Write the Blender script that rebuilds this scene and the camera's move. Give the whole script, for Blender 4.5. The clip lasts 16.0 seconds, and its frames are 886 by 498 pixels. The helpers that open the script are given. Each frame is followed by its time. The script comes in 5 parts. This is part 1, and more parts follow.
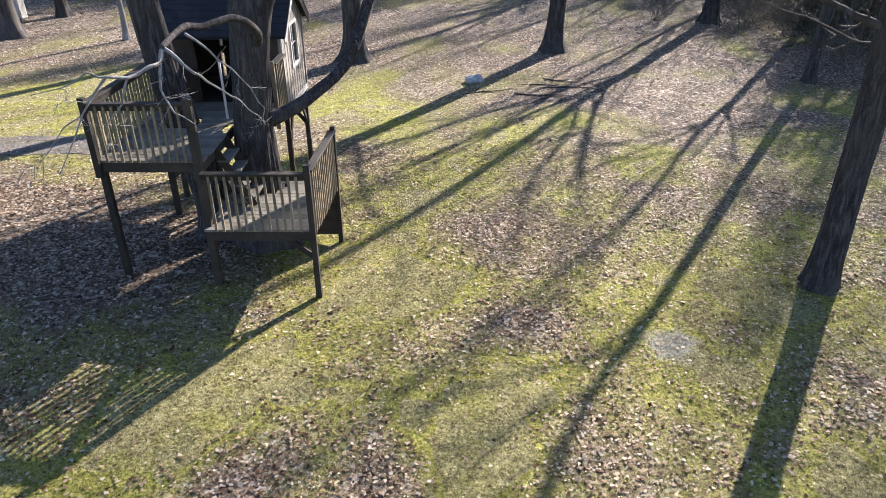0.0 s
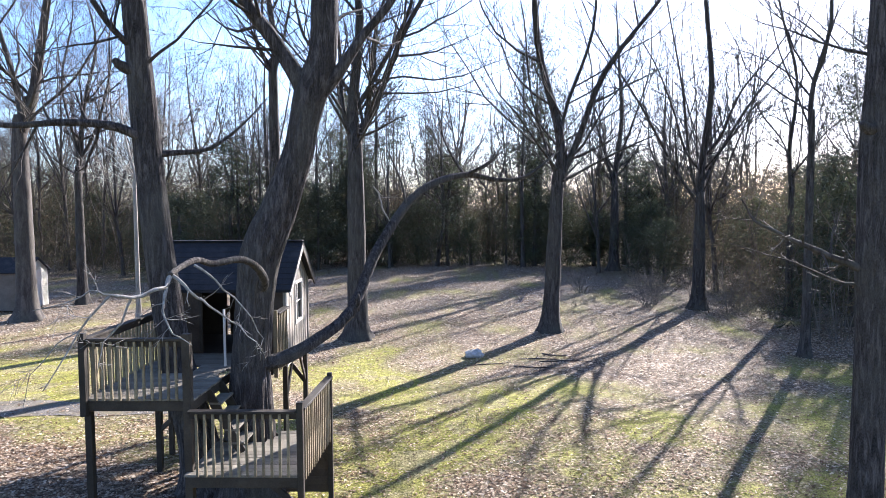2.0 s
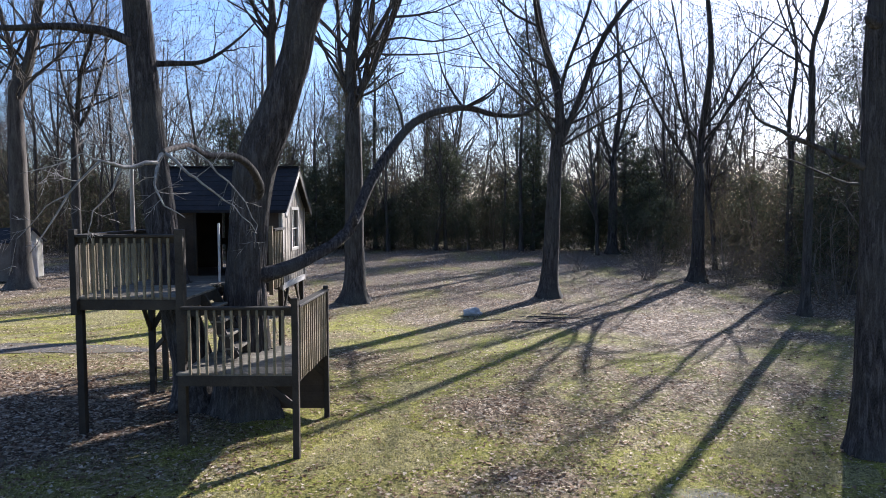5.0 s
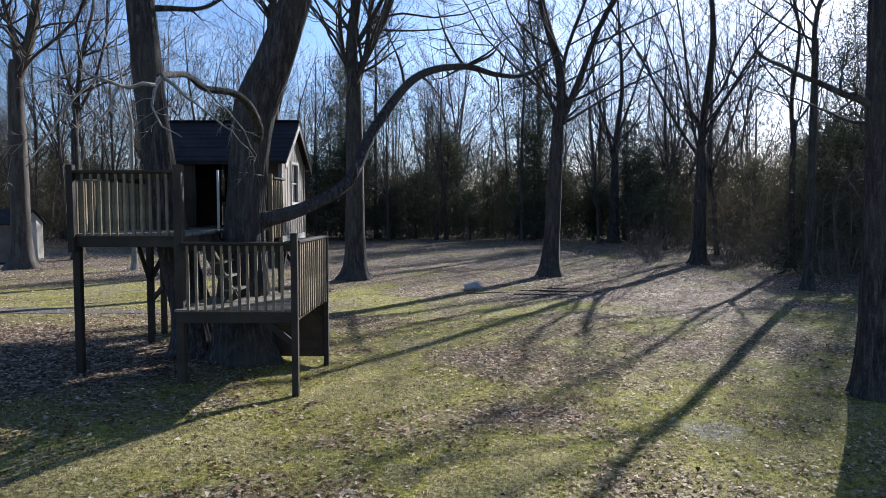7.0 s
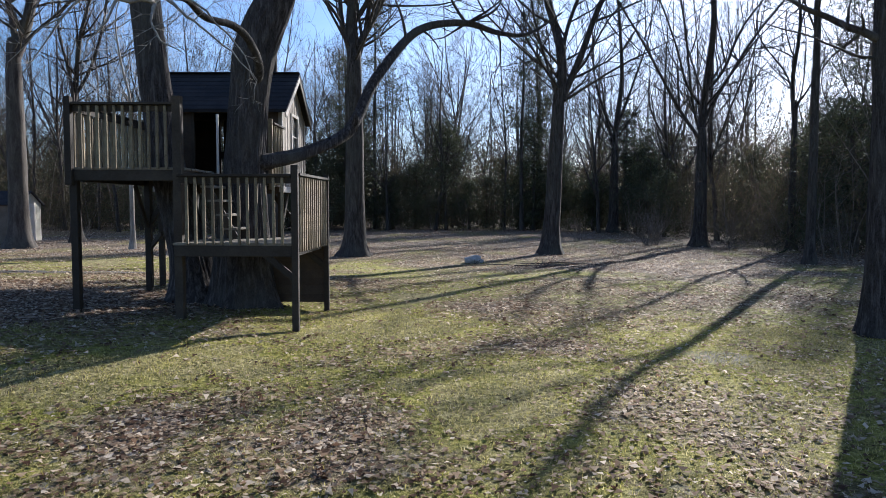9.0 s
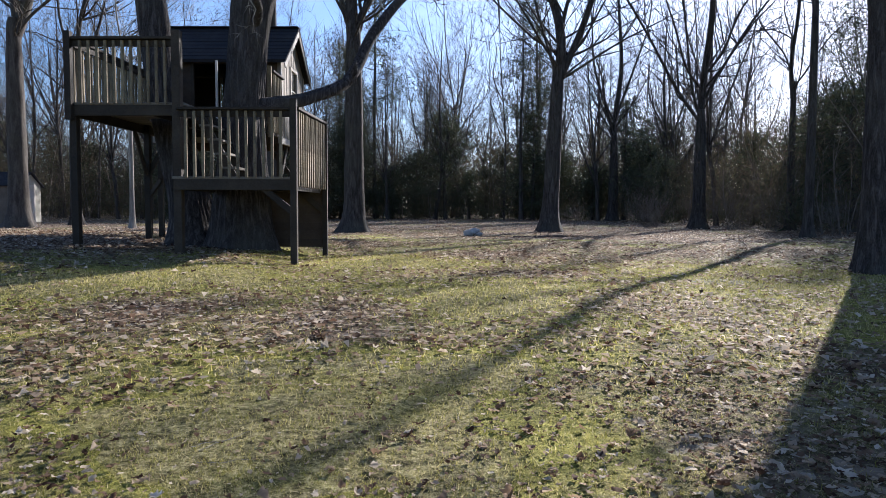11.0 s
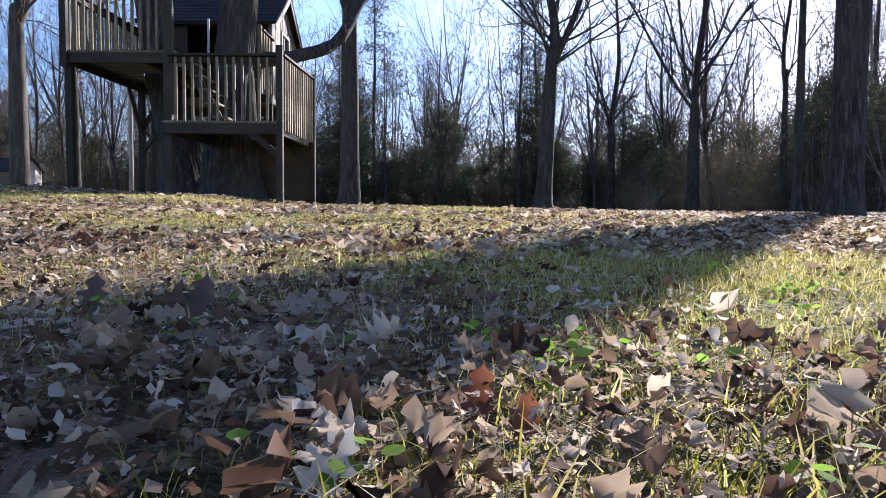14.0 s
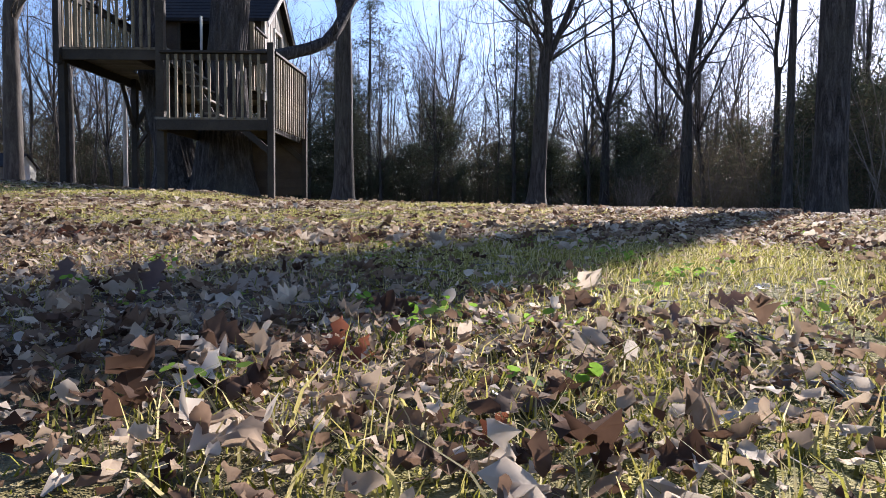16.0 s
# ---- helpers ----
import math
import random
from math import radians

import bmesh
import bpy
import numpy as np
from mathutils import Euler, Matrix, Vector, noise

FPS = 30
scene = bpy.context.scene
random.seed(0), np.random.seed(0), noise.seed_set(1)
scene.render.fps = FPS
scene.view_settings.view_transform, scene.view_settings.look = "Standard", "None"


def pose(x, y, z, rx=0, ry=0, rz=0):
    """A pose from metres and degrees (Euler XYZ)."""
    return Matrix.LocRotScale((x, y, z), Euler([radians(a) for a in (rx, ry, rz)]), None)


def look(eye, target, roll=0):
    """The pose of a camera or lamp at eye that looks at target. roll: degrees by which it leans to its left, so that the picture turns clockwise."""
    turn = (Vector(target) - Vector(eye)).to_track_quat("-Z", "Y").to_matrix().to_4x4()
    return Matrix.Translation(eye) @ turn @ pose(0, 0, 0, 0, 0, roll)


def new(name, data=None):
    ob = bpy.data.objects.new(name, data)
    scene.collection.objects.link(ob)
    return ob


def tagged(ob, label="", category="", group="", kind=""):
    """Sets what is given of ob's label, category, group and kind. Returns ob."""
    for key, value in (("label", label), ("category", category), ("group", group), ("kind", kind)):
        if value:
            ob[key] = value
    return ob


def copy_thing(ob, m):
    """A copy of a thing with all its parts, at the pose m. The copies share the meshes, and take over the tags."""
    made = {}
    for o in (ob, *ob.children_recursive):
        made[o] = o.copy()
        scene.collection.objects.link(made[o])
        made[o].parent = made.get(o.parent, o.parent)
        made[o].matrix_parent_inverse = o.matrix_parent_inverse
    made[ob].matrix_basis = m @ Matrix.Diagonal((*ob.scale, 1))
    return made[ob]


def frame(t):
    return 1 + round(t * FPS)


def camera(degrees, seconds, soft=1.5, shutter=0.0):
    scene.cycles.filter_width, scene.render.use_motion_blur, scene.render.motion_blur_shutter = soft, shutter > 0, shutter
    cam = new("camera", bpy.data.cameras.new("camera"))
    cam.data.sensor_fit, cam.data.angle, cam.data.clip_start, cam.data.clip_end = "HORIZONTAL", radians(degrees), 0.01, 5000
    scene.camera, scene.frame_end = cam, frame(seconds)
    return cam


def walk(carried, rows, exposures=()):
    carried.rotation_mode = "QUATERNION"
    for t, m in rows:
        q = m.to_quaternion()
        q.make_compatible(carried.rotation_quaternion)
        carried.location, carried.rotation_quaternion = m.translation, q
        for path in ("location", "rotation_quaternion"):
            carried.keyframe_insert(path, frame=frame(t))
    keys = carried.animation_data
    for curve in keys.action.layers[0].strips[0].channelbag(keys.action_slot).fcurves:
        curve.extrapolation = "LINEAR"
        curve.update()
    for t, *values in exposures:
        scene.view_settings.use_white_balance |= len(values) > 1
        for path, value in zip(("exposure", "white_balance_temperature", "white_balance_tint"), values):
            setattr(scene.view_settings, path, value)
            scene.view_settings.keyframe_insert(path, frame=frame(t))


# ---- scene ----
cam = camera(64.7, 16.0, 0.85)
PATH = [
    (0, (0.037, 0.019, 6.02), (0.008, 1.781, 5.074), -0.35),
    (0.5, (0.04, 0.011, 5.785), (0.008, 1.896, 5.117), -0.32),
    (1, (0.029, 0.021, 5.517), (0.0, 1.985, 5.144), -0.29),
    (1.5, (0.078, -0.104, 5.302), (0.046, 1.891, 5.171), -0.27),
    (2, (0.075, -0.108, 5.082), (0.043, 1.887, 4.949), -0.24),
    (2.5, (0.055, -0.092, 4.832), (0.027, 1.904, 4.703), -0.21),
    (3, (0.097, -0.086, 4.617), (0.069, 1.91, 4.489), -0.18),
    (3.5, (0.116, -0.081, 4.398), (0.086, 1.915, 4.269), -0.15),
    (4, (0.1, -0.072, 4.101), (0.072, 1.924, 3.974), -0.12),
    (6.5, (0.052, 0.026, 2.874), (0.024, 2.022, 2.75), 0.02),
    (7, (0.068, 0.016, 2.648), (0.039, 2.012, 2.525), 0.04),
    (7.5, (0.065, 0.022, 2.403), (0.037, 2.018, 2.281), 0.07),
    (8, (0.057, 0.036, 2.154), (0.029, 2.032, 2.035), 0.10),
    (8.5, (0.034, 0.043, 1.924), (0.008, 2.039, 1.806), 0.13),
    (9, (0.014, 0.091, 1.705), (-0.011, 2.088, 1.586), 0.16),
    (11.5, (0.079, -0.077, 0.547), (0.056, 1.919, 0.432), 0.30),
    (12, (0.127, -0.161, 0.302), (0.106, 1.836, 0.189), 0.33),
    (12.5, (0.203, -0.246, 0.103), (0.179, 1.751, -0.011), 0.35),
    (13, (0.294, -0.33, 0.035), (0.261, 1.666, -0.088), 0.38),
    (13.5, (0.285, -0.388, -0.013), (0.262, 1.609, -0.122), 0.41),
    (14, (0.369, -0.395, -0.069), (0.338, 1.602, -0.174), 0.44),
    (14.5, (0.418, -0.382, -0.057), (0.387, 1.614, -0.17), 0.47),
    (15, (0.434, -0.368, -0.06), (0.408, 1.628, -0.167), 0.49),
    (15.5, (0.409, -0.45, -0.059), (0.397, 1.547, -0.167), 0.52),
    (16, (0.472, -0.531, -0.073), (0.452, 1.465, -0.188), 0.55),
]
EXPOSURES = [(0.0, 2.33, 5400, 17), (1.0, 2.45, 5250, 16), (2.0, 2.65, 5250, 18), (3.0, 2.0, 5200, 17), (4.0, 2.0, 5200, 18), (6.5, 1.5, 5100, 14), (9.0, 1.55, 5200, 14),
             (12.0, 1.6, 5250, 17), (12.5, 1.55, 5250, 17), (13.0, 2.05, 5200, 21), (14.0, 2.05, 5250, 21), (14.5, 1.95, 5300, 21), (16.0, 1.85, 5350, 21)]
walk(cam, [(t, look(eye, target, roll)) for t, eye, target, roll in PATH], EXPOSURES)

# ---- sky and sun: low winter sun ahead and to the side of the yard ----
SUN_EL, SUN_AZ = radians(24.5), radians(31.8)          # azimuth from +y towards +x
world = bpy.data.worlds.new("sky")
scene.world = world
world.use_nodes = True
wn = world.node_tree
sky = wn.nodes.new("ShaderNodeTexSky")
sky.sky_type, sky.sun_disc = "NISHITA", False
sky.sun_elevation, sky.sun_rotation = SUN_EL, SUN_AZ
sky.air_density, sky.dust_density, sky.ozone_density = 1.0, 0.8, 2.8
wn.nodes["Background"].inputs["Strength"].default_value = 0.049
thin = wn.nodes.new("ShaderNodeHueSaturation")
thin.inputs["Saturation"].default_value, thin.inputs["Value"].default_value = 0.8, 1.15
veil = wn.nodes.new("ShaderNodeHueSaturation")
veil.inputs["Saturation"].default_value, veil.inputs["Value"].default_value = 1.05, 1.05
drift = wn.nodes.new("ShaderNodeTexNoise")
drift.inputs["Scale"].default_value, drift.inputs["Detail"].default_value, drift.inputs["Distortion"].default_value = 2.6, 6.0, 0.8
spread_of = wn.nodes.new("ShaderNodeMapping")
spread_of.inputs["Scale"].default_value = (1.0, 1.0, 3.0)
where = wn.nodes.new("ShaderNodeTexCoord")
wn.links.new(where.outputs["Generated"], spread_of.inputs["Vector"])
wn.links.new(spread_of.outputs["Vector"], drift.inputs["Vector"])
soft_edge = wn.nodes.new("ShaderNodeMapRange")
soft_edge.inputs["From Min"].default_value, soft_edge.inputs["From Max"].default_value = 0.38, 0.62
wn.links.new(drift.outputs["Fac"], soft_edge.inputs["Value"])
clouds = wn.nodes.new("ShaderNodeMix")
clouds.data_type = "RGBA"
wn.links.new(soft_edge.outputs["Result"], clouds.inputs[0])
wn.links.new(sky.outputs["Color"], veil.inputs["Color"])
wn.links.new(sky.outputs["Color"], thin.inputs["Color"])
wn.links.new(veil.outputs["Color"], clouds.inputs[6])
wn.links.new(thin.outputs["Color"], clouds.inputs[7])
wn.links.new(clouds.outputs[2], wn.nodes["Background"].inputs["Color"])
lamp = bpy.data.lights.new("sun", "SUN")
lamp.energy, lamp.angle, lamp.color = 5.0, radians(0.5), (1.0, 0.87, 0.67)
sun = new("sun", lamp)
to_sun = Vector((math.sin(SUN_AZ) * math.cos(SUN_EL), math.cos(SUN_AZ) * math.cos(SUN_EL), math.sin(SUN_EL)))
sun.matrix_world = look(to_sun * 200, (0, 0, 0))


# ---- materials ----
def material(name, rough=0.8, metal=0.0, spec=0.3):
    m = bpy.data.materials.new(name)
    m.use_nodes = True
    b = m.node_tree.nodes["Principled BSDF"]
    b.inputs["Roughness"].default_value = rough
    b.inputs["Metallic"].default_value = metal
    b.inputs["Specular IOR Level"].default_value = spec
    return m, m.node_tree, b


def coords(nt, scale=(1, 1, 1)):
    tc = nt.nodes.new("ShaderNodeTexCoord")
    mp = nt.nodes.new("ShaderNodeMapping")
    mp.inputs["Scale"].default_value = scale
    nt.links.new(tc.outputs["Object"], mp.inputs["Vector"])
    return mp.outputs["Vector"]


def noisy(nt, vec, scale, detail=4.0, rough=0.6, distort=0.0):
    n = nt.nodes.new("ShaderNodeTexNoise")
    n.inputs["Scale"].default_value, n.inputs["Detail"].default_value = scale, detail
    n.inputs["Roughness"].default_value, n.inputs["Distortion"].default_value = rough, distort
    nt.links.new(vec, n.inputs["Vector"])
    return n.outputs["Fac"]


def cells(nt, vec, scale):
    n = nt.nodes.new("ShaderNodeTexVoronoi")
    n.inputs["Scale"].default_value = scale
    nt.links.new(vec, n.inputs["Vector"])
    return n


def ramp(nt, fac, stops):
    r = nt.nodes.new("ShaderNodeValToRGB")
    e = r.color_ramp.elements
    while len(e) < len(stops):
        e.new(0.5)
    for el, (p, c) in zip(e, stops):
        el.position = p
        el.color = (*c, 1.0) if len(c) == 3 else c
    nt.links.new(fac, r.inputs["Fac"])
    return r.outputs["Color"]


def grey(nt, fac, a, b):
    return ramp(nt, fac, [(a, (0, 0, 0)), (b, (1, 1, 1))])


def mixed(nt, fac, a, b, how="MIX"):
    m = nt.nodes.new("ShaderNodeMix")
    m.data_type, m.blend_type = "RGBA", how
    for socket, v in ((m.inputs[0], fac), (m.inputs[6], a), (m.inputs[7], b)):
        if isinstance(v, bpy.types.NodeSocket):
            nt.links.new(v, socket)
        elif isinstance(v, tuple):
            socket.default_value = (*v, 1.0)
        else:
            socket.default_value = v
    return m.outputs[2]


def bumped(nt, bsdf, height, strength=0.5, distance=0.02):
    b = nt.nodes.new("ShaderNodeBump")
    b.inputs["Strength"].default_value, b.inputs["Distance"].default_value = strength, distance
    nt.links.new(height, b.inputs["Height"])
    nt.links.new(b.outputs["Normal"], bsdf.inputs["Normal"])


def see_through(m, nt, bsdf, colour, amount):
    """Lets light through thin leaves."""
    t = nt.nodes.new("ShaderNodeBsdfTranslucent")
    nt.links.new(colour, t.inputs["Color"])
    x = nt.nodes.new("ShaderNodeMixShader")
    x.inputs["Fac"].default_value = amount
    nt.links.new(bsdf.outputs["BSDF"], x.inputs[1])
    nt.links.new(t.outputs["BSDF"], x.inputs[2])
    nt.links.new(x.outputs["Shader"], nt.nodes["Material Output"].inputs["Surface"])


def bark(name, dark, mid, light, ridge=9.0, depth=0.03):
    m, nt, b = material(name, 0.9, spec=0.15)
    v = coords(nt, (1, 1, 0.16))
    furrow = noisy(nt, v, ridge, 5, 0.65, 0.6)
    fine = noisy(nt, coords(nt, (1, 1, 0.4)), ridge * 5, 3, 0.6)
    patch = noisy(nt, coords(nt), 0.9, 3)
    c = ramp(nt, furrow, [(0.38, dark), (0.5, mid), (0.64, light)])
    c = mixed(nt, grey(nt, patch, 0.45, 0.75), c, tuple(0.5 * (a + d) + e for a, d, e in zip(mid, light, (0.0, 0.006, -0.004))))
    c = mixed(nt, 0.35, c, ramp(nt, fine, [(0.3, dark), (0.7, light)]))
    nt.links.new(c, b.inputs["Base Color"])
    h = mixed(nt, 0.25, furrow, fine)
    bumped(nt, b, h, 0.9, depth)
    return m


def timber(name, dark, mid, light, rough=0.75):
    m, nt, b = material(name, rough, spec=0.25)
    tc = coords(nt)
    oi = nt.nodes.new("ShaderNodeObjectInfo")
    stain = noisy(nt, tc, 2.3, 4, 0.65)
    grain = noisy(nt, tc, 38, 4, 0.7, 1.2)
    c = ramp(nt, stain, [(0.3, dark), (0.52, mid), (0.75, light)])
    c = mixed(nt, 0.4, c, ramp(nt, grain, [(0.3, dark), (0.7, light)]))
    shade = ramp(nt, oi.outputs["Random"], [(0.0, (0.72, 0.70, 0.68)), (1.0, (1.2, 1.18, 1.12))])
    c = mixed(nt, 1.0, c, shade, "MULTIPLY")
    nt.links.new(c, b.inputs["Base Color"])
    bumped(nt, b, grain, 0.35, 0.004)
    return m


BARK_OAK = bark("oak_bark", (0.00624, 0.0052, 0.00468), (0.03224, 0.02652, 0.02392), (0.1196, 0.1019, 0.0936), 17.0, 0.05)
BARK_YARD = bark("yard_tree_bark", (0.009936, 0.00828, 0.007452), (0.03974, 0.03395, 0.03064), (0.09691, 0.08446, 0.07452), 11.0, 0.04)
BARK_FAR = bark("woodland_bark", (0.02138, 0.0175, 0.01555), (0.05443, 0.04568, 0.03985), (0.1089, 0.09331, 0.08165), 6.0, 0.025)
BARK_PALE = bark("pale_bark", (0.105, 0.090, 0.075), (0.210, 0.188, 0.161), (0.345, 0.315, 0.277), 5.0, 0.008)
BARK_DEAD = bark("dead_branch_bark", (0.08, 0.068, 0.06), (0.2, 0.18, 0.16), (0.368, 0.344, 0.312), 22.0, 0.008)
WOOD = timber("weathered_brown_timber", (0.0153, 0.01173, 0.00816), (0.03468, 0.02652, 0.01887), (0.0714, 0.0561, 0.03876))
DECKING = timber("weathered_deck_boards", (0.08, 0.07, 0.052), (0.16, 0.14, 0.108), (0.28, 0.25, 0.20))
RAILWOOD = timber("weathered_railing_timber", (0.0613, 0.0484, 0.0306), (0.148, 0.119, 0.0742), (0.403, 0.33, 0.201))
SIDING = timber("grey_brown_siding", (0.16, 0.135, 0.1125), (0.23, 0.2, 0.17), (0.29, 0.26, 0.225))
TRIM = timber("faded_white_trim", (0.42, 0.38, 0.34), (0.62, 0.58, 0.53), (0.76, 0.72, 0.67))
# shed in two colours: sunlight painted into the pale one, shade into the brown
SHED_LIT = timber("shed_lit_side", (0.27, 0.25, 0.205), (0.38, 0.36, 0.305), (0.48, 0.46, 0.40))
SHED_SHADED = timber("shed_shaded_side", (0.07, 0.058, 0.048), (0.11, 0.092, 0.077), (0.16, 0.135, 0.115))
# boards that stand in shade: the shade is painted in as a darker brown
SHADED_WOOD = timber("shaded_boards", (0.0294, 0.0196, 0.01372), (0.0588, 0.04116, 0.0294), (0.098, 0.0735, 0.049))


def roofing():
    m, nt, b = material("dark_asphalt_shingles", 0.95, spec=0.2)
    g = noisy(nt, coords(nt), 90, 2)
    s = noisy(nt, coords(nt), 2.5, 3)
    c = ramp(nt, g, [(0.3, (0.010, 0.010, 0.012)), (0.7, (0.036, 0.035, 0.039))])
    c = mixed(nt, grey(nt, s, 0.5, 0.8), c, (0.045, 0.042, 0.044))
    nt.links.new(c, b.inputs["Base Color"])
    bumped(nt, b, g, 0.5, 0.004)
    return m


ROOFING = roofing()


def pane_glass():
    m, nt, b = material("window_glass", 0.08, spec=0.5)
    b.inputs["Base Color"].default_value = (0.03, 0.035, 0.04, 1)
    b.inputs["Transmission Weight"].default_value = 0.3
    return m


GLASS = pane_glass()


def ground_material():
    m, nt, b = material("lawn_with_fallen_leaves", 0.95, spec=0.1)
    tc = coords(nt)
    mid, fine, grain = noisy(nt, tc, 1.1, 5, 0.65), noisy(nt, tc, 22, 6, 0.8), noisy(nt, tc, 95, 3, 0.7)
    blade = mixed(nt, 0.45, fine, mixed(nt, 0.45, grain, noisy(nt, tc, 310, 2, 0.6)))
    grass = ramp(nt, blade, [(0.42, (0.042, 0.036, 0.013)), (0.5, (0.2, 0.174, 0.07)), (0.6, (0.5, 0.435, 0.23))])
    straw = ramp(nt, blade, [(0.42, (0.02, 0.014, 0.009)), (0.5, (0.108, 0.082, 0.052)), (0.6, (0.38, 0.31, 0.22))])
    moss = ramp(nt, blade, [(0.42, (0.055, 0.056, 0.01)), (0.5, (0.225, 0.215, 0.04)), (0.62, (0.46, 0.41, 0.12))])
    at = nt.nodes.new("ShaderNodeAttribute")
    at.attribute_name = "litter"
    cover = at.outputs["Fac"]
    c = mixed(nt, mixed(nt, 1.0, grey(nt, mid, 0.5, 0.7), grey(nt, cover, 0.26, 0.02), "ADD"), grass, moss)
    c = mixed(nt, grey(nt, cover, 0.3, 0.72), c, straw)
    clump = ramp(nt, noisy(nt, tc, 7.5, 4, 0.75), [(0.36, (0.42, 0.4, 0.38)), (0.5, (0.95, 0.95, 0.95)), (0.64, (1.25, 1.25, 1.2))])
    c = mixed(nt, 0.8, c, clump, "MULTIPLY")
    leaf = cells(nt, tc, 15)
    sep = nt.nodes.new("ShaderNodeSeparateColor")
    nt.links.new(leaf.outputs["Color"], sep.inputs["Color"])
    litter = ramp(nt, sep.outputs["Red"], [(0.0, (0.05, 0.033, 0.022)), (0.4, (0.15, 0.105, 0.072)), (0.75, (0.32, 0.25, 0.185)), (1.0, (0.58, 0.5, 0.41))])
    amount = mixed(nt, 1.0, grey(nt, cover, 0.3, 0.9), grey(nt, sep.outputs["Green"], 0.25, 0.55), "MULTIPLY")
    c = mixed(nt, amount, c, litter)
    # bare sandy spot in the lawn
    geo = nt.nodes.new("ShaderNodeNewGeometry")
    dist = nt.nodes.new("ShaderNodeVectorMath")
    dist.operation = "DISTANCE"
    dist.inputs[1].default_value = (3.2, 8.4, -0.1)
    nt.links.new(geo.outputs["Position"], dist.inputs[0])
    add = nt.nodes.new("ShaderNodeMath")
    add.operation = "ADD"
    nt.links.new(dist.outputs["Value"], add.inputs[0])
    nt.links.new(noisy(nt, tc, 2.2, 5, 0.7), add.inputs[1])
    spot = ramp(nt, add.outputs["Value"], [(0.72, (0.7, 0.7, 0.7)), (0.98, (0, 0, 0))])
    c = mixed(nt, spot, c, ramp(nt, fine, [(0.3, (0.15, 0.14, 0.13)), (0.7, (0.33, 0.315, 0.30))]))
    nt.links.new(c, b.inputs["Base Color"])
    bumped(nt, b, mixed(nt, 0.3, blade, leaf.outputs["Distance"]), 1.0, 0.05)
    return m


GROUND = ground_material()


def per_island(name, stops, through_light, rough=0.6, spec=0.3):
    m, nt, b = material(name, rough, spec=spec)
    geo = nt.nodes.new("ShaderNodeNewGeometry")
    c = ramp(nt, geo.outputs["Random Per Island"], stops)
    vein = noisy(nt, coords(nt), 60, 3)
    c = mixed(nt, 0.35, c, ramp(nt, vein, [(0.3, (0.05, 0.04, 0.03)), (0.7, (0.5, 0.45, 0.36))]), "SOFT_LIGHT")
    nt.links.new(c, b.inputs["Base Color"])
    see_through(m, nt, b, c, through_light)
    return m


LEAF = per_island("dry_oak_leaves", [(0.0, (0.06, 0.034, 0.023)), (0.25, (0.175, 0.11, 0.072)), (0.48, (0.31, 0.222, 0.148)), (0.74, (0.48, 0.38, 0.27)), (1.0, (0.70, 0.61, 0.49))], 0.4, 0.72, 0.06)
GRASS = per_island("winter_grass", [(0.0, (0.13, 0.14, 0.02)), (0.35, (0.30, 0.285, 0.055)), (0.62, (0.48, 0.42, 0.14)), (1.0, (0.62, 0.55, 0.33))], 0.66, 0.6)
WEED = per_island("green_weed_leaves", [(0.0, (0.14, 0.26, 0.025)), (1.0, (0.32, 0.46, 0.08))], 0.6, 0.7, 0.1)
STRAW = per_island("dead_grass_straw", [(0.0, (0.22, 0.15, 0.085)), (0.5, (0.38, 0.29, 0.17)), (1.0, (0.58, 0.49, 0.33))], 0.45, 0.6)
MOSS = per_island("yellow_green_moss", [(0.0, (0.12, 0.125, 0.012)), (0.5, (0.27, 0.27, 0.03)), (1.0, (0.42, 0.38, 0.07))], 0.6, 0.7, 0.1)
LEAF_PALE = per_island("bleached_leaf", [(0.0, (0.60, 0.53, 0.44)), (1.0, (0.66, 0.6, 0.52))], 0.3, 0.5, 0.4)
LEAF_TAN = per_island("tan_leaf", [(0.0, (0.36, 0.265, 0.18)), (1.0, (0.42, 0.33, 0.24))], 0.4, 0.5, 0.35)
LEAF_BROWN = per_island("dark_brown_leaf", [(0.0, (0.10, 0.058, 0.042)), (1.0, (0.16, 0.10, 0.075))], 0.3, 0.5, 0.35)
LEAF_RUST = per_island("rust_red_leaf", [(0.0, (0.17, 0.062, 0.032)), (1.0, (0.26, 0.10, 0.05))], 0.45, 0.5, 0.3)
NEEDLES = per_island("cedar_foliage", [(0.0, (0.034, 0.042, 0.024)), (0.6, (0.07, 0.082, 0.046)), (1.0, (0.115, 0.12, 0.07))], 0.3, 0.7)
THICKET = per_island("thicket_foliage", [(0.0, (0.065, 0.054, 0.044)), (0.45, (0.11, 0.09, 0.068)), (0.85, (0.105, 0.105, 0.056)), (1.0, (0.18, 0.13, 0.093))], 0.35, 0.95, 0.05)
STEMS = bark("thicket_stems", (0.06, 0.05, 0.042), (0.12, 0.10, 0.085), (0.22, 0.19, 0.16), 6.0, 0.01)


